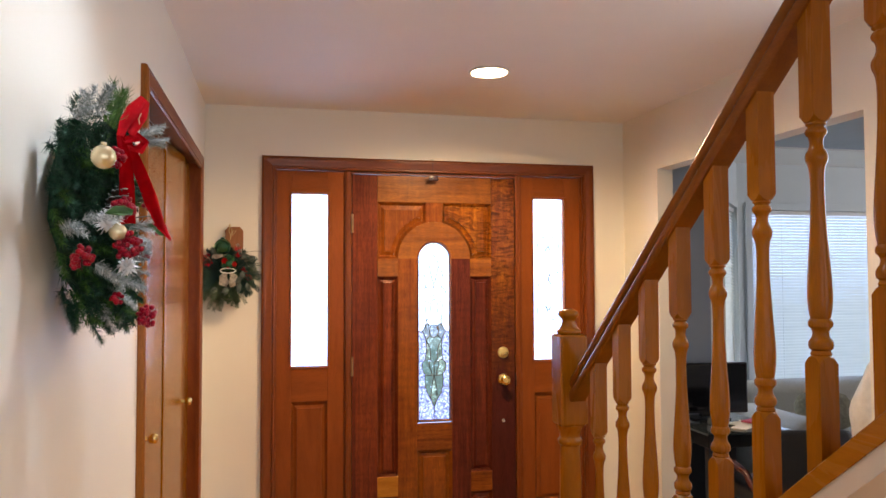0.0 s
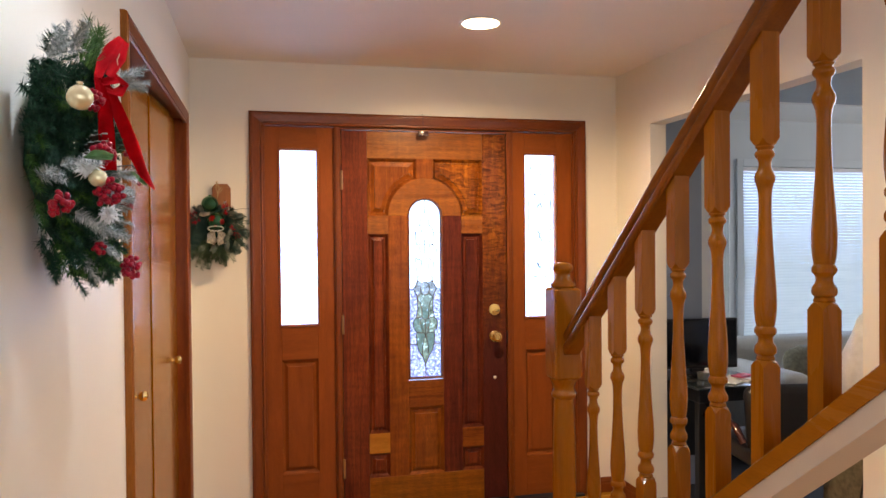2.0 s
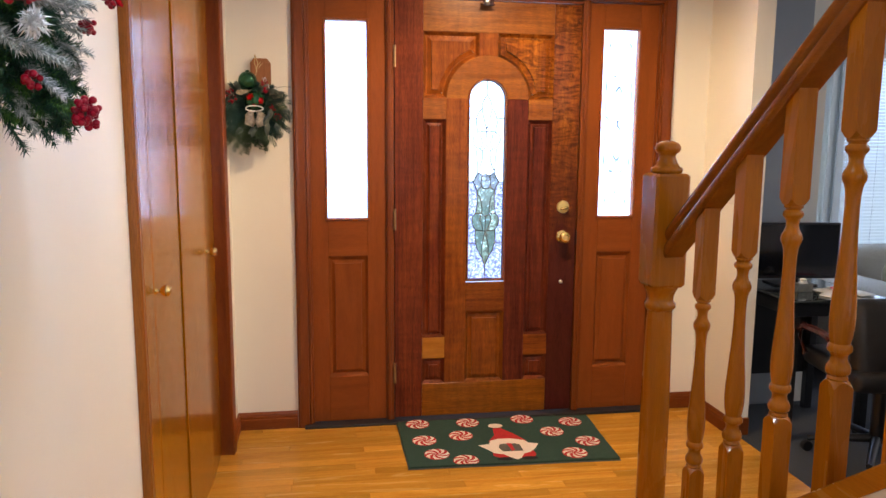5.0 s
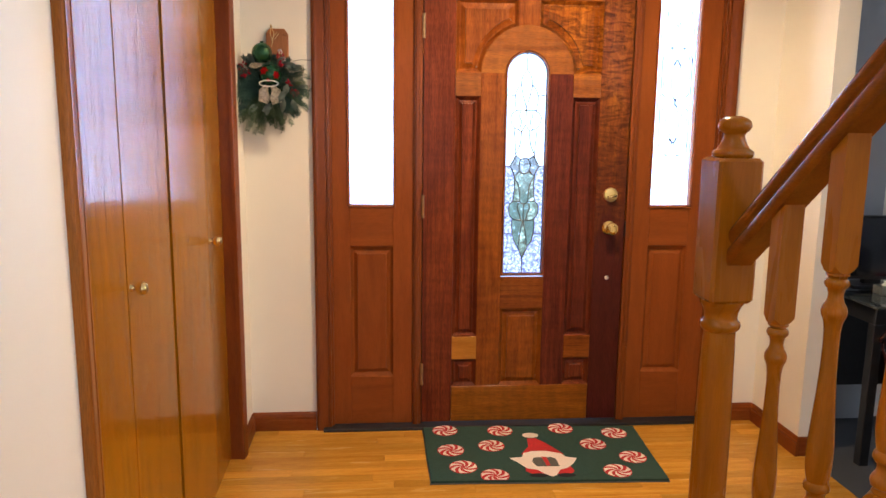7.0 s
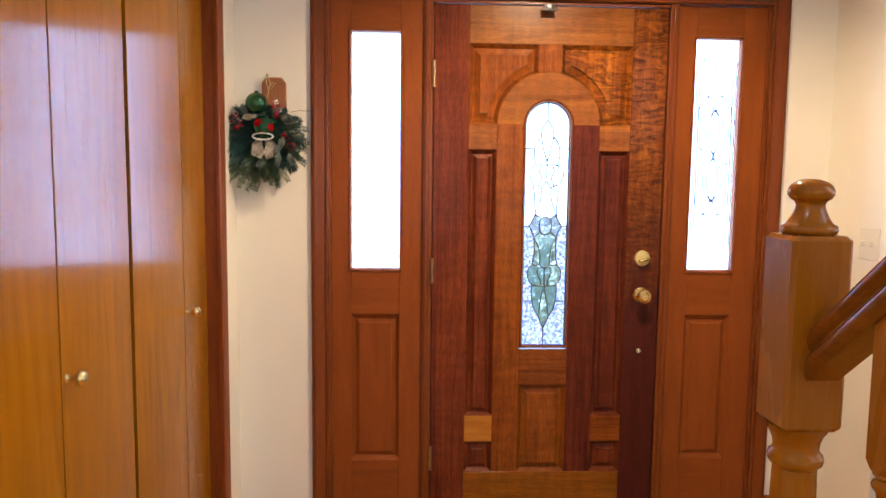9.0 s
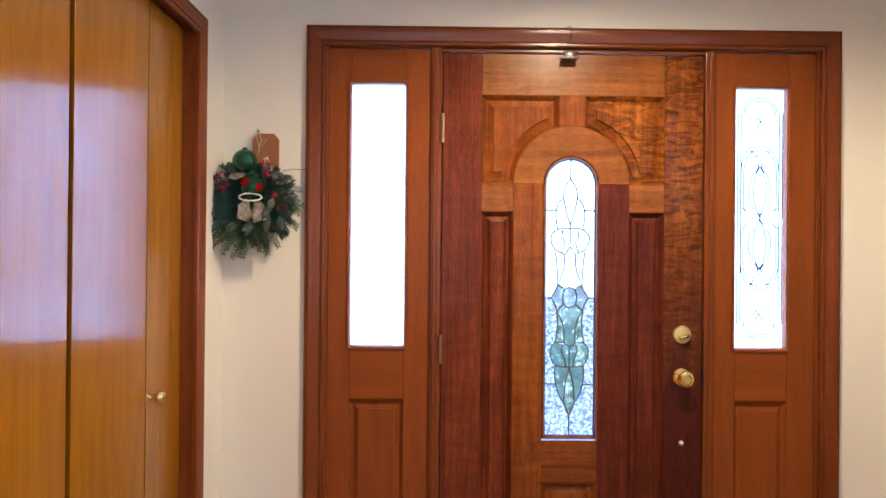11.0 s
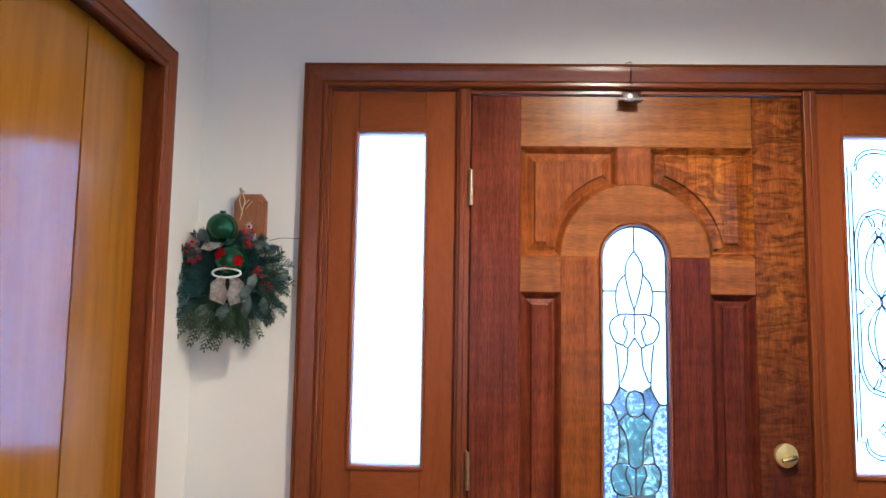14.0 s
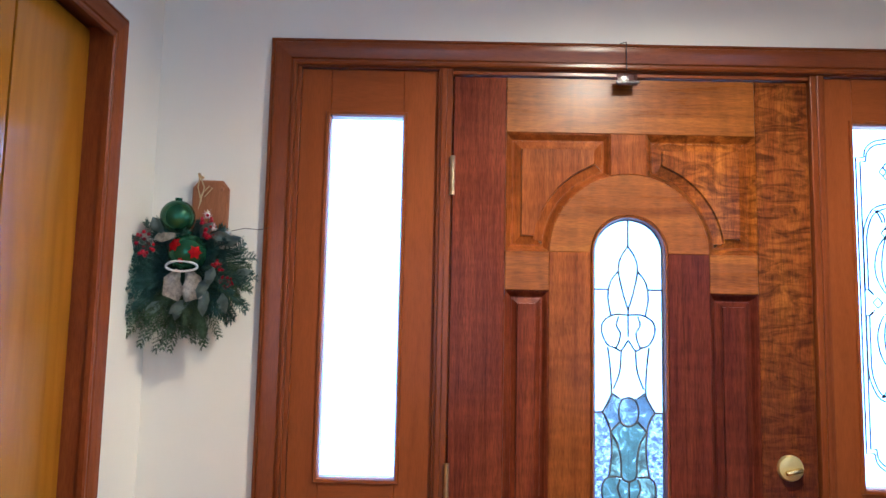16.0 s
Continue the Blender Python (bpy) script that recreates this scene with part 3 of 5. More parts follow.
sheet(ccw([(CX - RI + 0.004, 1.199), (CX + RI - 0.004, 1.199), *[p for p in arc(CX, CZ, RI - 0.004, 0, 180, 24)]]), GY, CLEAR, "clear_pane", door)
TULIP = [(0.066, 1.197), (0.052, 1.175), (0.046, 1.15), (0.043, 1.10), (0.049, 1.04), (0.066, 1.02), (0.064, 0.985), (0.048, 0.960), (0.051, 0.92), (0.040, 0.865), (0.020, 0.83), (0.0, 0.782)]
for s in (1, -1):
    sheet(ccw([(CX + s * x, z) for x, z in [(RI - 0.004, 1.197)] + TULIP + [(0.0, GB + 0.004), (RI - 0.004, GB + 0.004)]]), GY, TEXTURED, "textured_pane", door)


def spline(pts, n=7):
    """A smooth line through points."""
    out = []
    P = [Vector(p) for p in pts]
    P = [2 * P[0] - P[1]] + P + [2 * P[-1] - P[-2]]
    for i in range(1, len(P) - 2):
        for k in range(n):
            t = k / n
            a, b_, c, d = P[i - 1], P[i], P[i + 1], P[i + 2]
            out.append(0.5 * ((2 * b_) + (-a + c) * t + (2 * a - 5 * b_ + 4 * c - d) * t * t + (-a + 3 * b_ - 3 * c + d) * t ** 3))
    out.append(P[-2])
    return [(p.x, p.y) for p in out]


def came(bm, pts, mirror=True, r=0.0029, curve=True, cx=CX, y=GY - 0.0065):
    line = spline(pts) if curve and len(pts) > 2 else pts
    for s in ((1, -1) if mirror else (1,)):
        tube([(cx + s * x, y, z) for x, z in line], r, 5, bm)


b = bmesh.new()
came(b, [(0, 1.69), (0, 1.616)], False)
came(b, [(0, 1.616), (0.019, 1.585), (0.024, 1.552), (0.014, 1.50), (0.0, 1.453)])
came(b, [(0.023, 1.553), (0.044, 1.525), (0.051, 1.485), (0.044, 1.44)])
came(b, [(0.050, 1.505), (0.092, 1.505)], curve=False)
came(b, [(0, 1.453), (0, 1.385)], False)
came(b, [(0.0, 1.441), (0.035, 1.441), (0.062, 1.424), (0.067, 1.398), (0.054, 1.368), (0.032, 1.357), (0.018, 1.352), (0.0, 1.378)])
came(b, [(0.024, 1.438), (0.030, 1.415), (0.020, 1.395), (0.024, 1.372), (0.030, 1.359)])
came(b, [(0.052, 1.360), (0.046, 1.31), (0.043, 1.246), (0.050, 1.225), (0.066, 1.198)])
came(b, [(0.018, 1.353), (0.022, 1.30), (0.038, 1.255)])
came(b, [(0.043, 1.246), (0.022, 1.232)], curve=False)
came(b, [(0, 1.236), (0.018, 1.226), (0.025, 1.199), (0.018, 1.172), (0, 1.163)])
came(b, [(0.066, 1.198), (0.094, 1.198)], curve=False)
came(b, [(0.066, 1.198), (0.052, 1.175), (0.046, 1.15), (0.043, 1.10), (0.050, 1.04)])
came(b, [(0.022, 1.175), (0.046, 1.15)], curve=False)
came(b, [(0.046, 1.15), (0.028, 1.12), (0.020, 1.08), (0.018, 1.04), (0.0, 1.028)])
came(b, [(0.018, 1.04), (0.050, 1.04), (0.066, 1.02), (0.064, 0.985), (0.045, 0.960), (0.0, 0.955)])
came(b, [(0, 1.028), (0, 0.955)], False)
came(b, [(0.022, 1.036), (0.028, 1.01), (0.016, 0.98), (0.012, 0.957)])
came(b, [(0.050, 0.960), (0.051, 0.92), (0.040, 0.865), (0.020, 0.83), (0.0, 0.782)])
came(b, [(0.0, 0.955), (0.012, 0.90), (0.020, 0.83)])
came(b, [(0.047, 0.895), (0.094, 0.895)], curve=False)
came(b, [(0, 0.782), (0, 0.712)], False)
edge = inset(ccw(outline), 0.0115)
tube([(x, GY - 0.0065, z) for x, z in edge], 0.003, 5, b, True)
part("lead_came", b, LEAD, door, "dark leaded outline of a tulip pattern", 60)
for s in (1, -1):
    for pane_mat, poly in ((TEAL, [(0.0, 1.163), (0.022, 1.176), (0.046, 1.15), (0.028, 1.12), (0.020, 1.08), (0.018, 1.04), (0.0, 1.028)]),
                           (FACET, [(0.046, 1.15), (0.043, 1.10), (0.048, 1.04), (0.018, 1.04), (0.020, 1.08), (0.028, 1.12)]),
                           (TEAL, [(0.0, 1.03), (0.022, 1.036), (0.028, 1.01), (0.016, 0.98), (0.012, 0.956), (0.0, 0.955)]),
                           (TEAL if s < 0 else FACET, [(0.022, 1.036), (0.050, 1.04), (0.066, 1.02), (0.064, 0.985), (0.045, 0.960), (0.012, 0.956), (0.016, 0.98), (0.028, 1.01)]),
                           (TEAL, [(0.0, 0.955), (0.050, 0.960), (0.051, 0.92), (0.040, 0.865), (0.020, 0.83), (0.012, 0.90)]),
                           (FACET, [(0.0, 0.955), (0.012, 0.90), (0.020, 0.83), (0.0, 0.782)]),
                           (GREYGLASS, [(0.0, 1.236), (0.022, 1.232), (0.043, 1.246), (0.066, 1.198), (0.046, 1.15), (0.022, 1.176), (0.0, 1.163)])):
        sheet(ccw([(CX + s * x, z) for x, z in poly]), GY - 0.0045, pane_mat, "bevelled_pane", door, 0.003)

# door hardware
FWD = Matrix.Rotation(radians(90), 4, "X")   # spins lathes to point towards the hall
bolt = part("deadbolt", lathe([(0.0, 0.0), (0.0315, 0.0), (0.0315, 0.006), (0.0295, 0.011), (0.027, 0.012), (0.0, 0.0125)], 28, at=(0.386, F, 1.074), turn=FWD), SATIN, door, "polished brass deadbolt", 40)
bm = box(-0.021, 0.021, -0.028, -0.013, -0.006, 0.006, 0.004)
bm.transform(Matrix.Translation((0.388, F, 1.068)) @ Matrix.Rotation(radians(-14), 4, "Y"))
part("thumb_turn", bm, BRASS, bolt, smooth=40)
part("door_knob", lathe([(0.0, 0.0), (0.031, 0.0), (0.031, 0.004), (0.026, 0.009), (0.014, 0.012), (0.012, 0.028), (0.020, 0.036), (0.0275, 0.046), (0.0275, 0.055), (0.021, 0.062), (0.015, 0.064), (0.013, 0.061), (0.0, 0.061)], 28, at=(0.386, F, 0.925), turn=FWD), BRASS, door, "polished brass knob", 40)
part("chain_knob", lathe([(0.0, 0.0), (0.009, 0.0), (0.009, 0.006), (0.005, 0.011), (0.0, 0.012)], 16, at=(0.386, F, 0.695), turn=FWD), PLATE, door, "small cream peephole plug", 40)
part("strike_plate", box(0.4568, 0.4592, -0.004, 0.02, 0.885, 0.955), DARKMETAL, door)
for z in (1.735, 0.97, 0.204):
    b = tube([(-0.4575, -0.006, z), (-0.4575, -0.006, z + 0.10)], 0.0065, 8)
    part("hinge", b, NICKEL, door, "brass butt hinge", 40)
clip = thing("door_chime", (-0.018, -0.02, 2.02), "small dark chime clip hung over the casing on a wire", "chime")
CHIMEBROWN = plain("red_brown_clip", (0.045, 0.010, 0.007), 0.22, coat=0.4)
part("clip", box(-0.044, 0.008, -0.032, -0.0205, 2.022, 2.052, 0.0015), CHIMEBROWN, clip, smooth=40)
part("bar", box(-0.048, 0.012, -0.036, -0.032, 2.025, 2.032, 0.0008), CHIMEBROWN, clip)
part("wire", tube([(-0.018, -0.026, 2.058), (-0.018, -0.0225, 2.10), (-0.018, -0.0225, 2.137), (-0.016, -0.012, 2.142), (-0.03, -0.004, 2.14)], 0.0012, 5), DARKMETAL, clip)

# ---- sidelights ----


def sidelight(name, x0, x1, gx0, gx1, px0, px1, label, lines):
    f, bk = 0.014, 0.05
    z0, z1 = 0.016, 2.064
    g0, g1 = 1.026, 1.94
    p0, p1 = 0.24, 0.842
    w = thing(name, ((x0 + x1) / 2, f, z0), label, "sidelight", "sidelights of the entrance", "structure")
    part("stile", board(rect(x0, gx0, z0, z1), f, bk), SIDE, w)
    part("stile", board(rect(gx1, x1, z0, z1), f, bk), SIDE, w)
    part("rail", board(rect(gx0, gx1, g1, z1), f, bk), SIDE_H, w)
    part("rail", board(rect(gx0, gx1, p1, g0), f, bk), SIDE_H, w)
    part("rail", board(rect(gx0, gx1, z0, p0), f, bk), SIDE_H, w)
    steps = [(0.0, f + 0.0006), (0.0015, f + 0.003), (0.003, f + 0.003), (0.017, f + 0.0155), (0.019, f + 0.016), (0.021, f + 0.016), (0.036, f + 0.008), (0.0368, f + 0.004), (0.038, f + 0.004)]
    part("panel", raised(rect(gx0 - 0.006, gx1 + 0.006, p0, p1), steps, bk - 0.01), SIDE, w, smooth=20)
    b = bmesh.new()
    rings = [[b.verts.new((x, y, z)) for x, z in inset(rect(gx0, gx1, g0, g1), d)] for d, y in ((-0.012, f), (-0.010, f - 0.006), (-0.003, f - 0.005), (0.001, f + 0.004), (0.001, f + 0.02), (-0.012, f + 0.02))]
    for r0, r1 in zip(rings, rings[1:] + rings[:1]):
        for k in range(4):
            b.faces.new((r0[k], r0[(k + 1) % 4], r1[(k + 1) % 4], r1[k]))
    part("glazing_bead", b, SIDE, w)
    sheet(rect(gx0 - 0.006, gx1 + 0.006, g0 - 0.006, g1 + 0.006), f + 0.016, FROST, "pane", w)
    if lines:
        cx, cz = (gx0 + gx1) / 2, 1.485
        b = bmesh.new()
        rr = 0.0021
        for d in (0.0, 0.011):
            for up in (1, -1):
                zz = lambda v: cz + up * v
                pts = [(0.079 - d, zz(0.0)), (0.079 - d, zz(0.375 - d)), (0.058 - d * 0.4, zz(0.375 - d))]
                came(b, pts, True, rr, False, cx, f + 0.0145)
                came(b, [(0.058 - d * 0.4, zz(0.375 - d)), (0.052 - d * 0.3, zz(0.400 - d)), (0.03, zz(0.418 - d)), (0.0, zz(0.424 - d))], True, rr, True, cx, f + 0.0145)
            for up in (1, -1):
                came(b, [(0.067 - d * 0.8, cz + up * 0.034), (0.067 - d * 0.8, cz + up * 0.165)], True, rr, False, cx, f + 0.0145)
                came(b, [(0.067 - d * 0.8, cz + up * 0.165), (0.061 - d * 0.8, cz + up * (0.20 - d * 0.4)), (0.040 - d * 0.4, cz + up * (0.240 - d)), (0.0, cz + up * (0.256 - d))], True, rr, True, cx, f + 0.0145)
                came(b, [(0.067 - d * 0.8, cz + up * 0.034), (0.056 - d * 0.5, cz + up * (0.030 - d * 0.3)), (0.050 - d * 0.4, cz + up * (0.022 - d * 0.3))], True, rr, True, cx, f + 0.0145)
                # interlaced strands, crossing at the middle and ends
                swell = 0.040 - d * 1.6
                came(b, [(0.004, cz + up * (0.178 + d)), (swell * 0.75, cz + up * 0.140), (swell, cz + up * 0.090), (swell * 0.72, cz + up * 0.045), (-0.004, cz)], True, rr, True, cx, f + 0.0145)
                came(b, [(0.010 + d * 0.6, cz + up * 0.205), (0.014 + d, cz + up * 0.225), (0.030 + d * 0.5, cz + up * 0.238)], True, rr, True, cx, f + 0.0145)
        for z, s in ((cz + 0.338, 0.024), (cz + 0.178, 0.026), (cz - 0.178, 0.026), (cz - 0.342, 0.026)):
            # a lozenge of four small lozenges
            came(b, [(0, z + s), (s * 0.8, z), (0, z - s)], True, rr, False, cx, f + 0.0145)
            came(b, [(-s * 0.4, z + s * 0.5), (s * 0.4, z - s * 0.5)], True, rr, False, cx, f + 0.0145)
        for s in (0.014,):
            came(b, [(0.024, cz), (0.036, cz + s), (0.048, cz), (0.036, cz - s), (0.024, cz)], True, rr, False, cx, f + 0.0145)
        ob = part("etched_lines", b, ETCH, w, "fine etched scroll lines")
        ob.visible_shadow = False
    return w


sidelight("window_1", -0.8525, -0.4965, -0.775, -0.587, 0, 0, "narrow stained sidelight with blown-out frosted glass", False)
sidelight("window_2", 0.4965, 0.8525, 0.573, 0.756, 0, 0, "narrow stained sidelight with etched scrollwork glass", True)

# ---- closet with bifold doors ----
closet = thing("closet_frame", CN @ Vector((0, 0.95, 0)), "red-brown stained casing round the bifold closet", "door frame", kind="structure")


def leg(b):
    b.transform(Matrix(((0, -1, 0, 0), (1, 0, 0, 0), (0, 0, 1, 0), (0, 0, 0, 1))))
    return on_closet(b)


# near leg: lighter copy of the stain, with falling light put into its colour
for pname, b, mat in zip(("side_casing", "side_casing", "head_casing"), casing_mesh(0.296, 1.767, 2.02, 0.061), (CASING, wood("lit_casing_copy", (0.26, 0.082, 0.014), (0.31, 0.10, 0.018), (0.36, 0.12, 0.024), "z", 0.3, 0.1, 0.25, 0.05), CASING_Y)):
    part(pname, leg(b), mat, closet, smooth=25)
part("jamb", on_closet(box(-0.12, 0.001, 0.272, 0.292, 0, 2.04)), CASING, closet)
part("jamb", on_closet(box(-0.12, 0.001, 1.76, 1.79, 0, 2.04)), CASING, closet)
part("head_jamb", on_closet(box(-0.12, 0.001, 0.272, 1.79, 2.04, 2.052)), CASING, closet)
part("track", on_closet(box(-0.095, -0.065, 0.293, 1.758, 2.032, 2.04)), DARKMETAL, closet)


def leaf(n0, s0, n1, s1, knob):
    """A flat slab leaf from (n0, s0) to (n1, s1)."""
    d = Vector((n1 - n0, s1 - s0))
    w = d.length
    ang = math.atan2(d.y, d.x)
    m = Matrix.Translation((n0, s0, 0)) @ Matrix.Rotation(ang, 4, "Z")
    at = CN @ Vector(((n0 + n1) / 2, (s0 + s1) / 2, 0.012))
    t = thing("closet_door", at, "glossy honey-coloured flush bifold closet leaf" + (" with a brass knob" if knob else ""), "door", "bifold closet leaves")
    b = box(0.0015, w - 0.0015, 0, 0.03, 0.012, 2.031, 0.0015)
    b.transform(m)
    part("slab", on_closet(b), BIRCH, t)
    if knob:
        x = w - 0.022 if knob > 0 else 0.022
        b = lathe([(0.0, 0.0), (0.010, 0.0), (0.008, 0.003), (0.006, 0.006), (0.006, 0.012), (0.010, 0.0155), (0.0150, 0.020), (0.0172, 0.026), (0.0172, 0.031), (0.0150, 0.037), (0.010, 0.0415), (0.0, 0.043)], 24, at=(x, 0.0, 0.955), turn=Matrix.Rotation(radians(90), 4, "X"))
        b.transform(m)
        part("knob", on_closet(b), BRASS, t, "polished brass knob", 40)
    return t


leaf(-0.040, 0.295, -0.034, 0.575, 1)
leaf(-0.034, 0.578, -0.056, 0.941, 0)
leaf(-0.060, 0.951, -0.060, 1.346, 1)
leaf(-0.060, 1.349, -0.060, 1.757, 0)

# ---- baseboards ----


def skirting(x0, y0, x1, y1, nx, ny):
    """A moulded baseboard from point to point, standing out of the wall along (nx, ny)."""
    prof = [(0, 0), (0.013, 0), (0.013, 0.050), (0.0105, 0.053), (0.0105, 0.057), (0.012, 0.060), (0.0115, 0.066), (0.0085, 0.069), (0.0085, 0.073), (0.0065, 0.080), (0.003, 0.085), (0, 0.085)]
    bm = bmesh.new()
    ends = [[bm.verts.new((x + nx * d, y + ny * d, z)) for d, z in prof] for x, y in ((x0, y0), (x1, y1))]
    n = len(prof)
    for k in range(n):
        bm.faces.new((ends[0][k], ends[0][(k + 1) % n], ends[1][(k + 1) % n], ends[1][k]))
    bm.faces.new(ends[0])
    bm.faces.new(ends[1])
    return bm


structure("baseboard", skirting(-1.216, 0, -0.932, 0, 0, -1), CASING_H, "red-brown moulded baseboard by the entrance", "baseboard")
structure("baseboard", skirting(0.932, 0, 1.124, 0, 0, -1), CASING_H, "red-brown moulded baseboard by the entrance", "baseboard")
structure("baseboard", skirting(RW, -0.0135, RW, -0.407, -1, 0), CASING_Y, "stained moulded baseboard along the side wall", "baseboard")
bm = box(1.126, 1.215, -0.407, -0.394, 0, 0.085, 0.003)
structure("baseboard", bm, CASING_H, "stained baseboard round the opening's jamb", "baseboard")
structure("baseboard", skirting(-1.2175, -0.014, -1.2175, -0.234, 1, 0), CASING_Y, "stained baseboard beside the closet", "baseboard")
structure("baseboard", on_closet(box(0, 0.013, 1.829, 6.4, 0, 0.085, 0.003)), CASING, "stained baseboard along the hall wall", "baseboard")

# ---- stair railing ----
SL = 0.796
RX = -0.008
NX, NY = -0.016, -1.935
rail = thing("stair_railing", (RX, NY, 0), "honey oak stair railing with turned balusters and a square newel", "railing")


def newel_block(z0, z1, half, cut, name, parent, label=""):
    """A square post piece with chamfered arrises and a small bevel at both ends."""
    rings = []
    bm = bmesh.new()
    for z, h in ((z0, half - 0.005), (z0 + 0.006, half), (z1 - 0.006, half), (z1, half - 0.006)):
        c = cut * h / half
        ring = [(-h + c, -h), (h - c, -h), (h, -h + c), (h, h - c), (h - c, h), (-h + c, h), (-h, h - c), (-h, -h + c)]
        rings.append([bm.verts.new((NX + x, NY + y, z)) for x, y in ring])
    for r0, r1 in zip(rings, rings[1:]):
        for k in range(8):
            bm.faces.new((r0[k], r0[(k + 1) % 8], r1[(k + 1) % 8], r1[k]))
    bm.faces.new(rings[0])
    bm.faces.new(rings[-1])
    return part(name, bm, OAKPOST, parent, label)


newel = newel_block(1.062, 1.323, 0.041, 0.006, "newel_post", rail, "square-headed newel with a turned shaft")
part("finial", lathe([(0.0, 1.322), (0.030, 1.322), (0.0345, 1.325), (0.036, 1.330), (0.0345, 1.335), (0.030, 1.3375), (0.0275, 1.340), (0.0235, 1.347), (0.0195, 1.356), (0.0180, 1.362), (0.0200, 1.367), (0.0255, 1.3705), (0.0290, 1.376), (0.0290, 1.382), (0.0265, 1.388), (0.0200, 1.393), (0.0100, 1.3965), (0.0, 1.397)], 32, at=(NX, NY, 0)), OAKPOST, newel, smooth=45)
part("shaft", lathe([(0.0, 0.27), (0.037, 0.27), (0.037, 0.30), (0.032, 0.32), (0.034, 0.5), (0.0335, 0.78), (0.030, 0.95), (0.0285, 1.003), (0.0315, 1.006), (0.0350, 1.010), (0.0362, 1.0155), (0.0350, 1.021), (0.0305, 1.025), (0.0295, 1.030), (0.0305, 1.040), (0.0350, 1.051), (0.0385, 1.056), (0.0390, 1.0625), (0.0, 1.063)], 32, at=(NX, NY, 0)), OAKPOST, newel, smooth=45)
newel_block(0.0, 0.272, 0.041, 0.006, "foot", newel)

Y0, STEP, RISE = -2.1175, 0.1394, 0.1110


def cap_z(y):
    return 1.084 + SL * (-2.839 - y)


def rail_z(y):
    return 1.485 + SL * (-2.322 - y)


UP = 1.0665
TURN_LEN = 0.371
block_w = 0.0168
TURNING = [(0.0, 0.0), (0.0150, 0.0), (0.0158, 0.003), (0.0125, 0.006), (0.0122, 0.008), (0.0150, 0.010), (0.0166, 0.0135), (0.0166, 0.0165), (0.0150, 0.020), (0.0120, 0.023), (0.0104, 0.030), (0.0104, 0.036), (0.0122, 0.0425), (0.0150, 0.047), (0.0170, 0.052), (0.0174, 0.0565), (0.0166, 0.062), (0.0142, 0.067), (0.0122, 0.074), (0.0110, 0.086), (0.0106, 0.105),
           (0.0112, 0.140), (0.0132, 0.180), (0.0160, 0.220), (0.0180, 0.250), (0.0187, 0.268), (0.0184, 0.285), (0.0168, 0.302), (0.0148, 0.312), (0.0160, 0.3135), (0.0178, 0.3165), (0.0184, 0.3205), (0.0178, 0.3245), (0.0150, 0.3275), (0.0126, 0.331), (0.0122, 0.336), (0.0132, 0.341), (0.0160, 0.345), (0.0182, 0.3495), (0.0186, 0.3545), (0.0174, 0.3595), (0.0140, 0.3625), (0.0150, 0.3655), (0.0160, 0.3680), (0.0150, 0.3705), (0.0, 0.371)]
for i in range(15):
    y = Y0 - STEP * i
    zu = UP + RISE * i
    zl = zu - TURN_LEN
    top = rail_z(y) - 0.070
    bot = cap_z(y) - 0.012
    b = lathe([(r, -h) for r, h in TURNING], 20, at=(RX, y, zu))
    w = block_w
    for z0, z1, tip in ((zu, top, -1), (bot, zl, 1)):
        # square block; the end towards the turning is scooped to an arch on each face
        ch = 0.012
        us = (-1, -0.5, 0, 0.5)
        outer = [Matrix.Rotation(q * math.pi / 2, 3, "Z") @ Vector((u * w, -w, 0)) for q in range(4) for u in us]
        arch_z = [ch * u * u for q in range(4) for u in us]
        zt, ze = (z0, z1) if tip < 0 else (z1, z0)
        ends = [b.verts.new((RX + p.x, y + p.y, ze - SL * p.y)) for p in outer]
        rim_ = [b.verts.new((RX + p.x, y + p.y, zt - tip * a)) for p, a in zip(outer, arch_z)]
        neck = [b.verts.new((RX + p.x, y + p.y, zt + tip * 0.0015)) for p in (v.normalized() * w * 0.82 for v in outer)]
        for r0, r1 in ((ends, rim_), (rim_, neck)):
            for k in range(16):
                b.faces.new((r0[k], r0[(k + 1) % 16], r1[(k + 1) % 16], r1[k]))
        b.faces.new(ends)
        b.faces.new(neck)
    part("baluster", b, OAKPOST, rail, smooth=32)


def sloped(profile, ya, yb, height, bm=None):
    """A moulding of (x, z) profile run along the stair's slope."""
    bm = bm or bmesh.new()
    r0 = [bm.verts.new((RX + x, ya, height(ya) + z)) for x, z in profile]
    r1 = [bm.verts.new((RX + x, yb, height(yb) + z)) for x, z in profile]
    n = len(profile)
    for k in range(n):
        bm.faces.new((r0[k], r0[(k + 1) % n], r1[(k + 1) % n], r1[k]))
    bm.faces.new(r0)
    bm.faces.new(r1)
    return bm


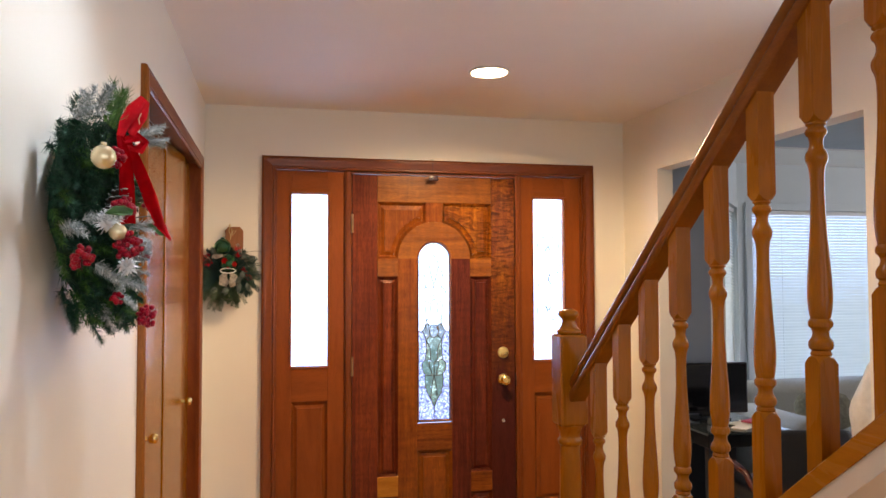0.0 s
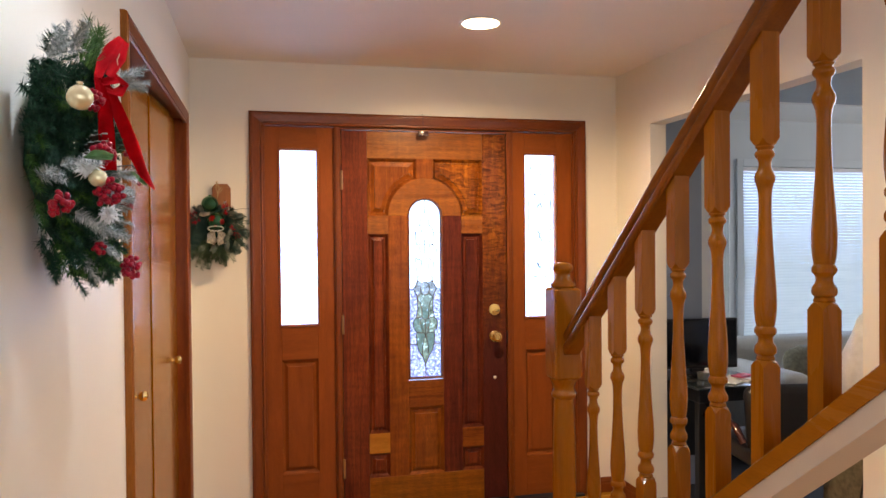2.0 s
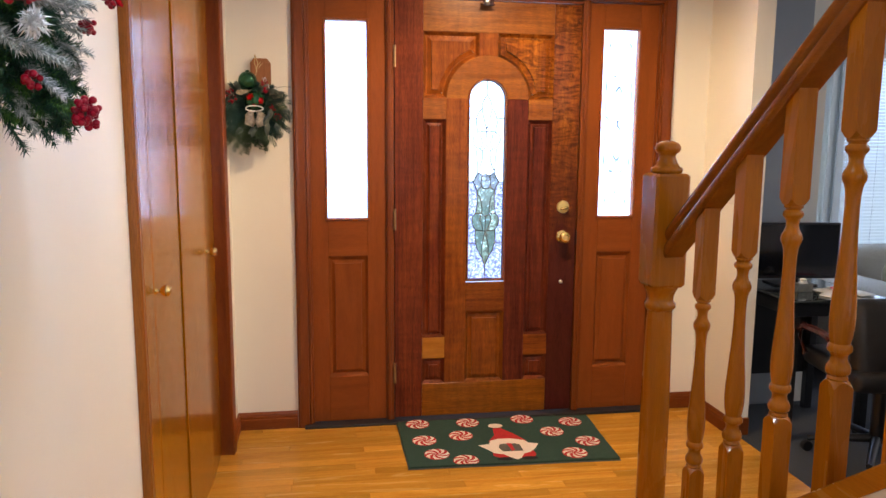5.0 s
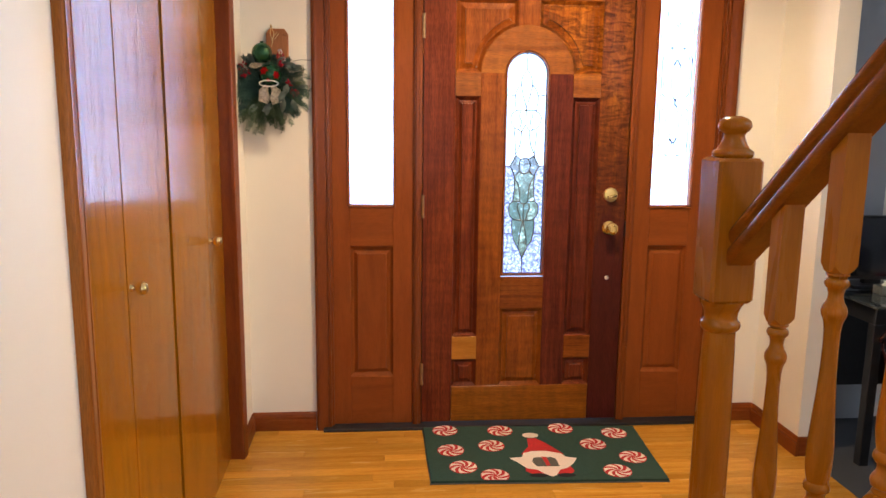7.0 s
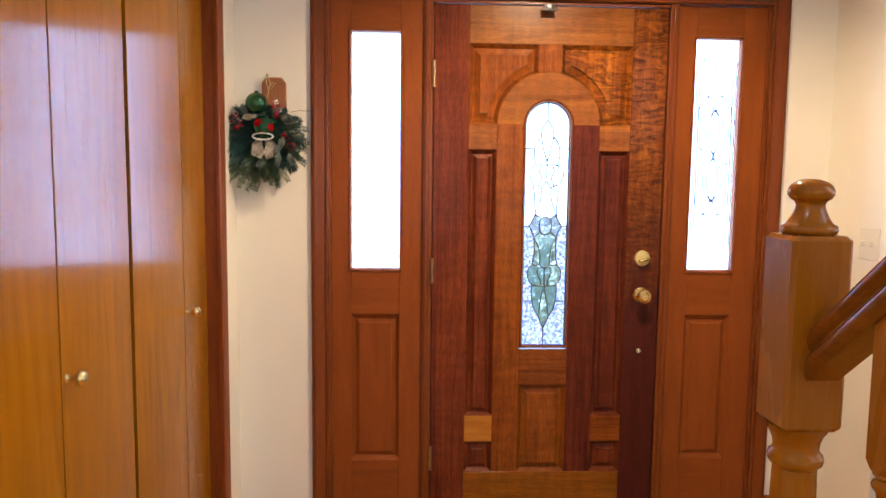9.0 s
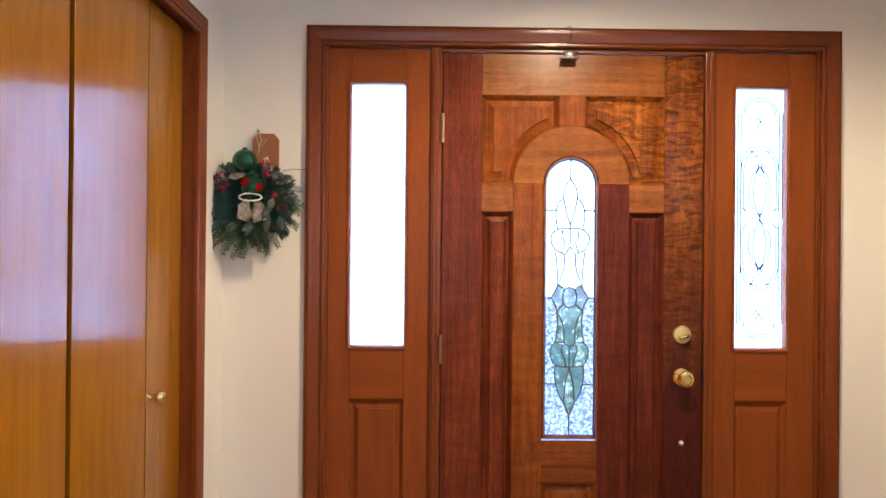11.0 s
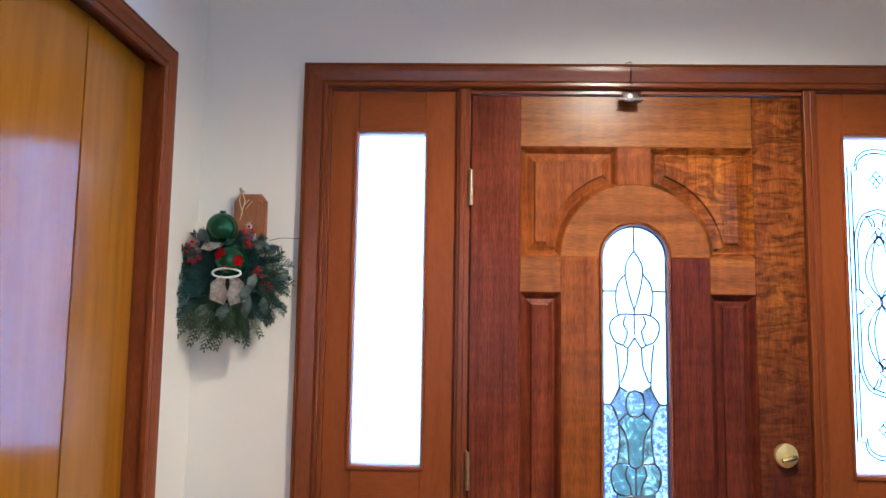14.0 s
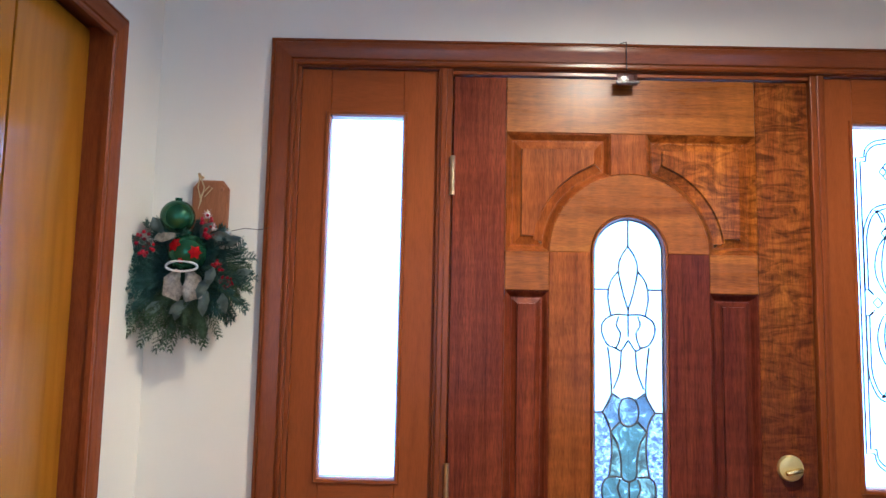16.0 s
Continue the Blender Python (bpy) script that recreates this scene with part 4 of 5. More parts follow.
hand = [(-0.006, 0.0), (-0.014, -0.002), (-0.021, -0.008), (-0.0245, -0.017), (-0.0245, -0.025), (-0.0215, -0.033), (-0.0185, -0.037), (-0.0185, -0.040), (-0.0235, -0.045), (-0.0255, -0.052), (-0.0255, -0.064), (-0.0240, -0.072), (-0.0215, -0.076)]
hand = hand + [(-x, z) for x, z in hand[::-1]]
part("handrail", sloped(hand, NY - 0.0405, -4.4, rail_z), OAKRAIL, rail, "moulded dark oak handrail", 40)
capp = [(-0.040, -0.004), (-0.036, 0.0), (0.036, 0.0), (0.040, -0.004), (0.040, -0.0405), (-0.040, -0.0405)]
part("shoe_rail", sloped(capp, NY - 0.0405, -4.4, cap_z), OAKCAP, rail, "wide oak shoe rail under the balusters")
STR = [(-0.038, -0.0408), (0.036, -0.0408), (0.036, -0.079), (-0.038, -0.079)]
SOFFIT = paint("tan_skirt_paint", (0.52, 0.39, 0.29), (0.56, 0.43, 0.33), 0.6)
part("string_board", sloped(STR, NY - 0.0405, -4.4, cap_z), SOFFIT, rail, "tan painted skirt under the shoe rail")
part("end_post", box(RX - 0.044, RX + 0.044, -4.49, -4.4, 0.0, H - 0.002, 0.005), OAKPOST, rail)

# ---- recessed ceiling lamp ----


def recessed(x, y, mat, label):
    lamp = thing("recessed_light", (x, y, H), label, "light", "recessed lights")
    part("trim_ring", lathe([(0.078, H - 0.001), (0.093, H - 0.001), (0.095, H - 0.004), (0.090, H - 0.008), (0.080, H - 0.006)], 40, at=(x, y, 0)), TRIMW, lamp, smooth=40)
    part("lens", lathe([(0.0, H - 0.006), (0.079, H - 0.006), (0.079, H - 0.003), (0.0, H - 0.003)], 40, at=(x, y, 0)), mat, lamp, "glowing lens")


recessed(0.056, -0.876, BULB, "round recessed ceiling light, switched on")
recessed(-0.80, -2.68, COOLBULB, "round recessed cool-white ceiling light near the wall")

# ---- switch plate by the entrance ----
sw = thing("light_switch", (RW, -0.30, 1.165), "ivory double light switch plate on the wall", "switch")
part("plate", box(RW - 0.007, RW - 0.0002, -0.358, -0.242, 1.107, 1.224, 0.003), PLATE, sw)
for y in (-0.325, -0.275):
    part("toggle", box(RW - 0.019, RW - 0.007, y - 0.005, y + 0.005, 1.156, 1.176, 0.002), PLATE, sw)

# ---- door mat ----
MGREEN = plain("dark_green_mat_pile", (0.020, 0.056, 0.042), 0.95, speck=0.35, scale=260, relief=0.6)
MRED = plain("red_mat_pile", (0.50, 0.02, 0.022), 0.95, speck=0.25, scale=260, relief=0.6)
MWHITE = plain("cream_mat_pile", (0.78, 0.66, 0.58), 0.95, speck=0.12, scale=260, relief=0.6)
MGREY = plain("grey_mat_pile", (0.10, 0.095, 0.08), 0.95, speck=0.3, scale=260, relief=0.6)
MBLACK = plain("black_mat_pile", (0.008, 0.008, 0.010), 0.95, speck=0.3, scale=260)
mat_ = thing("door_mat", (0.02, -0.3, 0), "dark green door mat with peppermint candies and a red hat motif", "door mat")


def flat(poly, z0, z1, bm=None):
    bm = bm or bmesh.new()
    poly = ccw([(x + 0.041 * (y + 0.31), y - 0.041 * (x - 0.02)) for x, y in poly])   # the mat lies a little askew
    lo = [bm.verts.new((x, y, z0)) for x, y in poly]
    hi = [bm.verts.new((x, y, z1)) for x, y in poly]
    n = len(poly)
    for k in range(n):
        bm.faces.new((lo[k], lo[(k + 1) % n], hi[(k + 1) % n], hi[k]))
    bm.faces.new(lo)
    bm.faces.new(hi)
    return bm


quad = [(-0.442, -0.579), (0.499, -0.577), (0.510, -0.050), (-0.466, -0.050)]
rim = []
for (xa, ya), (xb, yb) in zip(quad, quad[1:] + quad[:1]):
    for k in range(12):
        t = k / 12
        rim.append((xa + (xb - xa) * t + 0.0012 * math.sin(9 * t + xa), ya + (yb - ya) * t + 0.0012 * math.sin(11 * t + ya)))
part("backing", flat(rim, 0.0, 0.004), MGREY, mat_, "grey rubber backing")
part("carpet_face", flat(inset(ccw(rim), 0.004), 0.004, 0.013), MGREEN, mat_)
for cx_, cy_ in ((-0.363, -0.098), (-0.115, -0.104), (0.164, -0.082), (0.397, -0.136), (-0.348, -0.302), (-0.171, -0.26), (0.273, -0.251), (0.410, -0.38), (-0.306, -0.458), (-0.186, -0.535), (0.312, -0.502)):
    r = 0.057
    disc = part("peppermint", flat([(cx_ + r * math.cos(a), max(cy_ + r * math.sin(a), -0.571)) for a in np.linspace(0, 2 * math.pi, 25)[:-1]], 0.013, 0.0142), MRED, mat_, "red and white peppermint motif")
    for k in range(7):
        a0 = 2 * math.pi * k / 7 + cx_ * 9
        ins = [(0.008 + (r - 0.010) * u, a0 + 0.9 * u) for u in np.linspace(0, 1, 6)]
        out = [(0.008 + (r - 0.010) * u, a0 + 0.9 * u + 0.14 + 0.40 * u) for u in np.linspace(0, 1, 6)]
        pl = [(cx_ + q * math.cos(a), max(cy_ + q * math.sin(a), -0.570)) for q, a in ins + out[::-1]]
        part("swirl", flat(pl, 0.0142, 0.0150), MWHITE, disc)
part("motif_hat", flat([(-0.053, -0.345), (-0.012, -0.27), (-0.006, -0.19), (0.034, -0.188), (0.075, -0.25), (0.125, -0.345)], 0.013, 0.0142), MRED, mat_, "red pointed hat motif")
part("motif_pompom", flat([(0.014 + 0.036 * math.cos(a), -0.158 + 0.026 * math.sin(a)) for a in np.linspace(0, 2 * math.pi, 17)[:-1]], 0.0142, 0.0150), MWHITE, mat_)
part("motif_sleeves", flat([(-0.052, -0.44), (-0.058, -0.50), (-0.03, -0.525), (0.12, -0.528), (0.137, -0.50), (0.128, -0.43)], 0.013, 0.0140), MRED, mat_)
part("motif_beard", flat([(-0.108, -0.384), (-0.055, -0.375), (-0.045, -0.338), (0.0, -0.318), (0.055, -0.318), (0.115, -0.345), (0.128, -0.375), (0.172, -0.388), (0.145, -0.44), (0.115, -0.475), (0.083, -0.49), (0.060, -0.535), (0.040, -0.548), (0.018, -0.53), (-0.01, -0.49), (-0.05, -0.475), (-0.075, -0.43)], 0.0142, 0.0150), MWHITE, mat_)
part("motif_parcel", flat([(-0.010, -0.386), (0.012, -0.378), (0.034, -0.386), (0.062, -0.378), (0.082, -0.392), (0.086, -0.462), (-0.006, -0.462), (-0.02, -0.42)], 0.0150, 0.0158), MGREY, mat_)
part("motif_ribbon", flat([(0.024, -0.374), (0.046, -0.38), (0.05, -0.455), (0.034, -0.46), (0.03, -0.415)], 0.0158, 0.0164), MRED, mat_)
for xa in (-0.048, 0.062):
    part("motif_shoe", flat([(xa + 0.036 + 0.037 * math.cos(a), -0.537 + 0.016 * math.sin(a)) for a in np.linspace(0, 2 * math.pi, 17)[:-1]], 0.0142, 0.0150), MBLACK, mat_)

# ---- office furniture ----
OFFICE = {"office_desk": (0.03, 0, -0.008), "monitor": (0.03, 0, -0.008), "paper_sheet": (0.03, 0, -0.008), "note_pad": (0.03, 0, -0.008), "tissue_box": (0.03, 0, -0.008), "office_chair": (0.045, 0, 0), "sofa": (0.07, -0.02, 0), "cushion": (0.07, -0.02, 0), "side_table": (0.06, 0, 0), "plastic_bag": (0.06, 0, 0), "cable": (0.06, 0, 0)}
desk = thing("office_desk", (1.5, -0.28, 0), "dark desk with a smoked glass top", "desk")
part("top", box(1.275, 1.76, -0.55, -0.03, 0.683, 0.696, 0.003), SLATE, desk, "smoked glass top")
part("apron", box(1.30, 1.73, -0.51, -0.07, 0.61, 0.680, 0.004), BLACK, desk)
for x in (1.32, 1.71):
    for y in (-0.49, -0.09):
        part("leg", box(x - 0.02, x + 0.02, y - 0.02, y + 0.02, 0.0, 0.61, 0.003), BLACK, desk)
part("back_panel", box(1.34, 1.69, -0.075, -0.06, 0.2, 0.61), BLACK, desk)
mon = thing("monitor", (1.5, -0.16, 0.696), "large black computer monitor, switched off", "monitor")
mm = pose(1.53, -0.16, 0, 0, 0, -6)
b = box(-0.24, 0.225, -0.012, 0.02, 0.725, 1.01, 0.006)
b.transform(mm)
shell = part("shell", b, BLACK, mon)
b = box(-0.23, 0.215, -0.0145, -0.012, 0.742, 1.0)
b.transform(mm)
part("screen", b, SCREEN, shell)
b = box(-0.05, 0.03, 0.0, 0.03, 0.704, 0.76, 0.004)
b.transform(mm)
part("neck", b, BLACK, mon)
b = box(-0.12, 0.10, -0.06, 0.08, 0.696, 0.704, 0.004)
b.transform(mm)
part("foot", b, BLACK, mon)
rng = random.Random(4)
for k, (x, y, w, d, a) in enumerate(((1.60, -0.38, 0.12, 0.17, 12), (1.665, -0.35, 0.10, 0.14, -18), (1.53, -0.46, 0.11, 0.08, 35), (1.68, -0.45, 0.08, 0.11, 5))):
    b = box(-w / 2, w / 2, -d / 2, d / 2, 0, 0.002 + 0.002 * k, 0.0006)
    b.transform(pose(x, y, 0.6965 + 0.001 * k, 0, 0, a))
    tagged(part("paper_sheet", b, PAPER), "loose stack of white papers on the desk", "paper", "papers on the desk")
b = box(-0.055, 0.055, -0.035, 0.035, 0, 0.010, 0.002)
b.transform(pose(1.665, -0.36, 0.706, 0, 0, 20))
tagged(part("note_pad", b, PINK), "small pink pad on the papers", "note pad")
cup = thing("tissue_box", (1.46, -0.33, 0.6965), "small clear and white box on the desk", "box")
part("carton", box(1.42, 1.50, -0.365, -0.305, 0.6965, 0.735, 0.004), LEAD, cup)
part("tissue", lathe([(0.0, 0.735), (0.024, 0.735), (0.014, 0.745), (0.017, 0.755), (0.0, 0.760)], 9, at=(1.465, -0.335, 0)), PAPER, cup)

chair = thing("office_chair", (1.55, -0.66, 0), "black leather office chair with dark red arms", "chair")
b = box(-0.24, 0.25, -0.045, 0.045, 0.40, 0.765, 0.05, seg=3)
b.transform(pose(1.54, -0.98, 0, -9, 0, -10))
part("backrest", b, LEATHER, chair, smooth=50)
b = box(-0.25, 0.25, -0.25, 0.23, 0.38, 0.47, 0.03, seg=3)
b.transform(pose(1.58, -0.74, 0, 0, 0, -10))
part("seat", b, LEATHER, chair, smooth=50)
for sx in (-1, 1):
    pts = [Vector((sx * 0.28, -0.22, 0.50)), Vector((sx * 0.30, -0.18, 0.57)), Vector((sx * 0.30, -0.05, 0.585)), Vector((sx * 0.30, 0.12, 0.58)), Vector((sx * 0.29, 0.2, 0.53)), Vector((sx * 0.27, 0.15, 0.44))]
    part("arm", tube([pose(1.58, -0.74, 0, 0, 0, -10) @ p for p in pts], 0.017, 8), REDWOOD, chair, "dark red lacquered arm", 50)
part("column", tube([(1.58, -0.74, 0.09), (1.58, -0.74, 0.39)], 0.03, 12), BLACK, chair, smooth=50)
for k in range(5):
    a = radians(72 * k + 10)
    part("base_leg", tube([(1.58, -0.74, 0.10), (1.58 + 0.28 * math.cos(a), -0.74 + 0.28 * math.sin(a), 0.065)], [0.022, 0.014], 8), BLACK, chair, smooth=50)
    part("caster", lathe([(0.0, -0.012), (0.024, -0.012), (0.026, 0.0), (0.024, 0.012), (0.0, 0.012)], 14, at=(1.58 + 0.28 * math.cos(a), -0.74 + 0.28 * math.sin(a), 0.027), turn=Matrix.Rotation(radians(90), 4, "X")), BLACK, chair, smooth=50)

sofa = thing("sofa", (3.1, 0.7, 0), "grey-beige upholstered sofa under the bay window", "sofa")
part("back", box(2.30, 4.3, 0.72, 0.98, 0.12, 0.735, 0.08, seg=4), SOFA, sofa, smooth=60)
part("seat", box(2.42, 4.2, 0.12, 0.74, 0.10, 0.44, 0.06, seg=3), SOFA, sofa, smooth=60)
part("arm", box(2.22, 2.46, 0.05, 0.96, 0.08, 0.60, 0.09, seg=4), SOFA, sofa, smooth=60)
part("arm", box(4.14, 4.38, 0.05, 0.96, 0.08, 0.60, 0.09, seg=4), SOFA, sofa, smooth=60)
for x in (2.30, 4.28):
    for y in (0.14, 0.88):
        part("foot", lathe([(0.0, 0.0), (0.02, 0.0), (0.028, 0.10), (0.0, 0.10)], 12, at=(x, y, 0)), BLACK, sofa)
b = bmesh.new()
bmesh.ops.create_icosphere(b, subdivisions=3, radius=1)
for v in b.verts:
    c = v.co.copy()
    v.co = Vector((math.copysign(abs(c.x) ** 0.7, c.x) * 0.20, c.y * 0.08, math.copysign(abs(c.z) ** 0.7, c.z) * 0.14)) + 0.012 * Vector((noise.noise(c * 3), noise.noise(c * 3 + Vector((5, 0, 0))), noise.noise(c * 4)))
b.transform(pose(2.74, 0.46, 0.575, -22, 0, -8))
tagged(part("cushion", b, THROW, smooth=60), "rumpled taupe throw cushion on the sofa", "cushion")

# low white table with a bag and a cable, near the opening
table = thing("side_table", (1.82, -1.15, 0), "low white table with a dark front", "table")
part("tabletop", box(1.60, 2.42, -1.52, -0.92, 0.545, 0.57, 0.004), PAPER, table)
part("carcass", box(1.64, 2.38, -1.48, -0.96, 0.06, 0.545, 0.004), THROW, table, "brown carcass")
part("plinth", box(1.66, 2.36, -1.46, -0.98, 0.0, 0.06), BLACK, table)
b = bmesh.new()
bmesh.ops.create_icosphere(b, subdivisions=4, radius=1)
for v in b.verts:
    c = v.co.copy()
    f = 1 - 0.45 * max(0, c.z) ** 1.5
    v.co = Vector((c.x * 0.13 * f, c.y * 0.12 * f, (c.z + 1) * 0.275)) + 0.022 * Vector((noise.noise(c * 2.5), noise.noise(c * 2.5 + Vector((3, 1, 0))), 0.3 * noise.noise(c * 3))) * (0.3 + abs(c.z))
    v.co.z = max(v.co.z, 0.0)
b.transform(pose(1.78, -1.09, 0.5705))
bag = thing("plastic_bag", (1.78, -1.09, 0.5705), "crumpled white plastic bag with a blue print", "bag")
part("bag_body", b, BAGWHITE, bag, smooth=80)
part("blue_mark", box(1.690, 1.730, -1.212, -1.200, 0.87, 0.92, 0.004), BLUEPRINT, bag, "small blue printed mark")
b = tube([(1.70, -1.28, 0.576), (1.66, -1.30, 0.577), (1.61, -1.29, 0.576), (1.588, -1.285, 0.55), (1.59, -1.26, 0.42), (1.585, -1.23, 0.25), (1.575, -1.26, 0.08), (1.55, -1.30, 0.006), (1.45, -1.25, 0.006)], 0.005, 7)
tagged(part("cable", b, BLACK, smooth=60), "black cable hanging over the table's edge", "cable")

# the furniture stands a little further into the office
for ob in list(scene.objects):
    if ob.parent is None and ob.name.split(".")[0] in OFFICE:
        ob.location += Vector(OFFICE[ob.name.split(".")[0]])

# ---- evergreen decorations ----
PINE = needles("artificial_pine_green", (0.004, 0.026, 0.017), (0.035, 0.125, 0.070))
PINE2 = needles("fresh_pine_green", (0.020, 0.075, 0.018), (0.10, 0.24, 0.05))
FROSTED = needles("frosted_pine_tip", (0.16, 0.20, 0.19), (0.62, 0.66, 0.66), 0.8)
CEDAR = needles("cedar_green", (0.010, 0.036, 0.034), (0.060, 0.140, 0.115))
LEAF = plain("grey_green_leaf", (0.16, 0.21, 0.19), 0.5, speck=0.3, scale=20)
BERRY = plain("red_berry", (0.30, 0.003, 0.018), 0.3, speck=0.2)
BERRY.node_tree.nodes["Principled BSDF"].inputs["Specular IOR Level"].default_value = 0.3
VELVET = plain("red_velvet", (0.50, 0.003, 0.008), 0.8, speck=0.2, scale=30)
VELVET.node_tree.nodes["Principled BSDF"].inputs["Specular IOR Level"].default_value = 0.08
GOLDBALL = plain("champagne_bauble", (0.80, 0.70, 0.46), 0.15, 0.6, speck=0.06)
GREENBALL = plain("green_bauble", (0.022, 0.095, 0.045), 0.2, 0.65, speck=0.06)
CONE = plain("dark_pine_cone", (0.05, 0.028, 0.016), 0.7)
SNOW = plain("snow_white_flock", (0.75, 0.76, 0.76), 0.9, speck=0.08)
PLAQUE = wood("plaque_wood", (0.28, 0.11, 0.05), (0.34, 0.14, 0.065), (0.40, 0.17, 0.08), "z", 0.5, 0.1, 0.2, 0.05)
SHEER = plain("silver_ribbon", (0.55, 0.50, 0.42), 0.35, 0.4, speck=0.3, scale=120)
CORD = plain("gold_cord", (0.55, 0.42, 0.22), 0.5, 0.4)
rng = random.Random(11)


def frame_of(d):
    d = d.normalized()
    s = d.cross(Vector((0, 0, 1)) if abs(d.z) < 0.9 else Vector((1, 0, 0))).normalized()
    return d, s, s.cross(d)


def needle(bm, p, d, length, width):
    d, s, u = frame_of(d)
    a, b_, c = p + s * width, p - s * width, p + u * width
    tip = p + d * length
    vs = [bm.verts.new(q) for q in (a, b_, c, tip)]
    bm.faces.new((vs[0], vs[1], vs[3]))
    bm.faces.new((vs[1], vs[2], vs[3]))
    bm.faces.new((vs[2], vs[0], vs[3]))


def sprig(bm, root, way, length, n, needle_len, width=0.0007, spread=0.9):
    """A bottle-brush sprig: a stem with needles all round, leaning forwards."""
    length, needle_len = 0.88 * length, 0.88 * needle_len
    d, s, u = frame_of(way)
    sag = Vector((0, 0, -0.12 * length))
    for k in range(n):
        t = (k + rng.random()) / n
        p = root + d * (length * t) + sag * t * t
        a = rng.uniform(0, 2 * math.pi)
        out = (s * math.cos(a) + u * math.sin(a)) * spread + d * rng.uniform(0.45, 0.9)
        needle(bm, p, out, needle_len * (1 - 0.45 * t) * rng.uniform(0.75, 1.15), width)
    tube([root, root + d * length * 0.5 + sag * 0.25, root + d * length + sag], [0.0016, 0.0013, 0.0006], 4, bm)


def ball(bm, c, r, sub=2):
    bmesh.ops.create_icosphere(bm, subdivisions=sub, radius=r, matrix=Matrix.Translation(c))


BERRY_MESH = {}


def cluster(c, r, n, size, parent, name="berry_pick"):
    """A short wired stem with single berries round its head."""
    pick = part(name, tube([c - Vector((0, 0, r)), c, c + Vector((0, 0, r * 0.6))], [0.0012, 0.0014, 0.0008], 5), CONE, parent, "wired stem with dark red berries")
    if not BERRY_MESH:
        bm = bmesh.new()
        ball(bm, Vector(), 1.0, 2)
        for f in bm.faces:
            f.smooth = True
        me = bpy.data.meshes.new("berry")
        bm.to_mesh(me)
        bm.free()
        me.materials.append(BERRY)
        BERRY_MESH["berry"] = me
    for _ in range(int(n * 1.7)):
        d = Vector((rng.gauss(0, 1), rng.gauss(0, 1), rng.gauss(0, 1))).normalized()
        ob = new("berry", BERRY_MESH["berry"])
        ob.parent = pick
        ob.location = BASE[pick].inverted() @ (c + d * r * rng.uniform(0.45, 1))
        ob.scale = (size * rng.uniform(0.85, 1.15),) * 3
    return pick


def pine_cone(c, axis, length, radius, parent, tips):
    d, s, u = frame_of(axis)
    bm, bt = bmesh.new(), bmesh.new()
    tube([c - d * length / 2, c + d * length / 2], [radius * 0.5, radius * 0.25], 8, bm)
    for k in range(46):
        t = k / 46
        a = k * 2.39996
        o = s * math.cos(a) + u * math.sin(a)
        rr = radius * math.sin(math.pi * min(0.96, 0.16 + 0.84 * t)) + 0.003
        p = c + d * (length * (t - 0.5))
        w = frame_of(o)[1] * 0.006
        q = p + o * rr + d * 0.006
        vs = [bm.verts.new(x) for x in (p + w * 0.5, p - w * 0.5, q - w, q + w)]
        bm.faces.new(vs)
        vs = [bm.verts.new(x) for x in (p + w * 0.5 - d * 0.002, p - w * 0.5 - d * 0.002, q - w - d * 0.002, q + w - d * 0.002)]
        bm.faces.new(vs)
        tube([q - w * 0.95, q + o * 0.002, q + w * 0.95], [0.0005, 0.0011, 0.0005], 4, bt)
    cone = part("pine_cone", bm, CONE, parent, "dark pine cone with frosted scales")
    part("frosted_tip", bt, FROSTED, cone)


def strip(points, widths, normal, thick=0.0015):
    """A ribbon along points; widths across it."""
    bm = bmesh.new()
    P = [Vector(p) for p in points]
    rows = []
    for i, p in enumerate(P):
        d = (P[min(i + 1, len(P) - 1)] - P[max(i - 1, 0)]).normalized()
        side = d.cross(Vector(normal)).normalized()
        lift = Vector(normal).normalized() * 0.004
        rows.append([bm.verts.new(p + side * widths[i] * u + lift * math.sin(5 * i + 3 * u) * 0.6) for u in (-1, -0.5, 0, 0.5, 1)])
    for a, b_ in zip(rows, rows[1:]):
        for k in range(4):
            bm.faces.new((a[k], a[k + 1], b_[k + 1], b_[k]))
    bmesh.ops.solidify(bm, geom=bm.faces[:], thickness=thick)
    return bm


def W(n, s, z):
    """A place on the hall wall, scaled about the swag's middle."""
    return CN @ Vector((0.95 * n, 2.60 + 1.01 * (s - 2.265), 1.63 + 0.86 * (z - 1.58)))


# the large swag on the hall wall
swag = thing("wreath", W(0.0, 2.27, 1.55), "large teardrop pine swag with red bow, berries and frosted tips", "wreath", "wreaths on the walls")


def edge_of(z):
    """Half width of the teardrop at a height."""
    t = min(1.0, max(0.0, (z - 1.33) / 0.44))
    return 0.03 + 0.155 * math.sin(math.pi * (0.08 + 0.66 * t)) ** 0.8


SC, GZ = 2.265, 1.58


def lean(z):
    """The tail of the swag hangs towards the entrance."""
    return 0.42 * max(0.0, 1.52 - z)


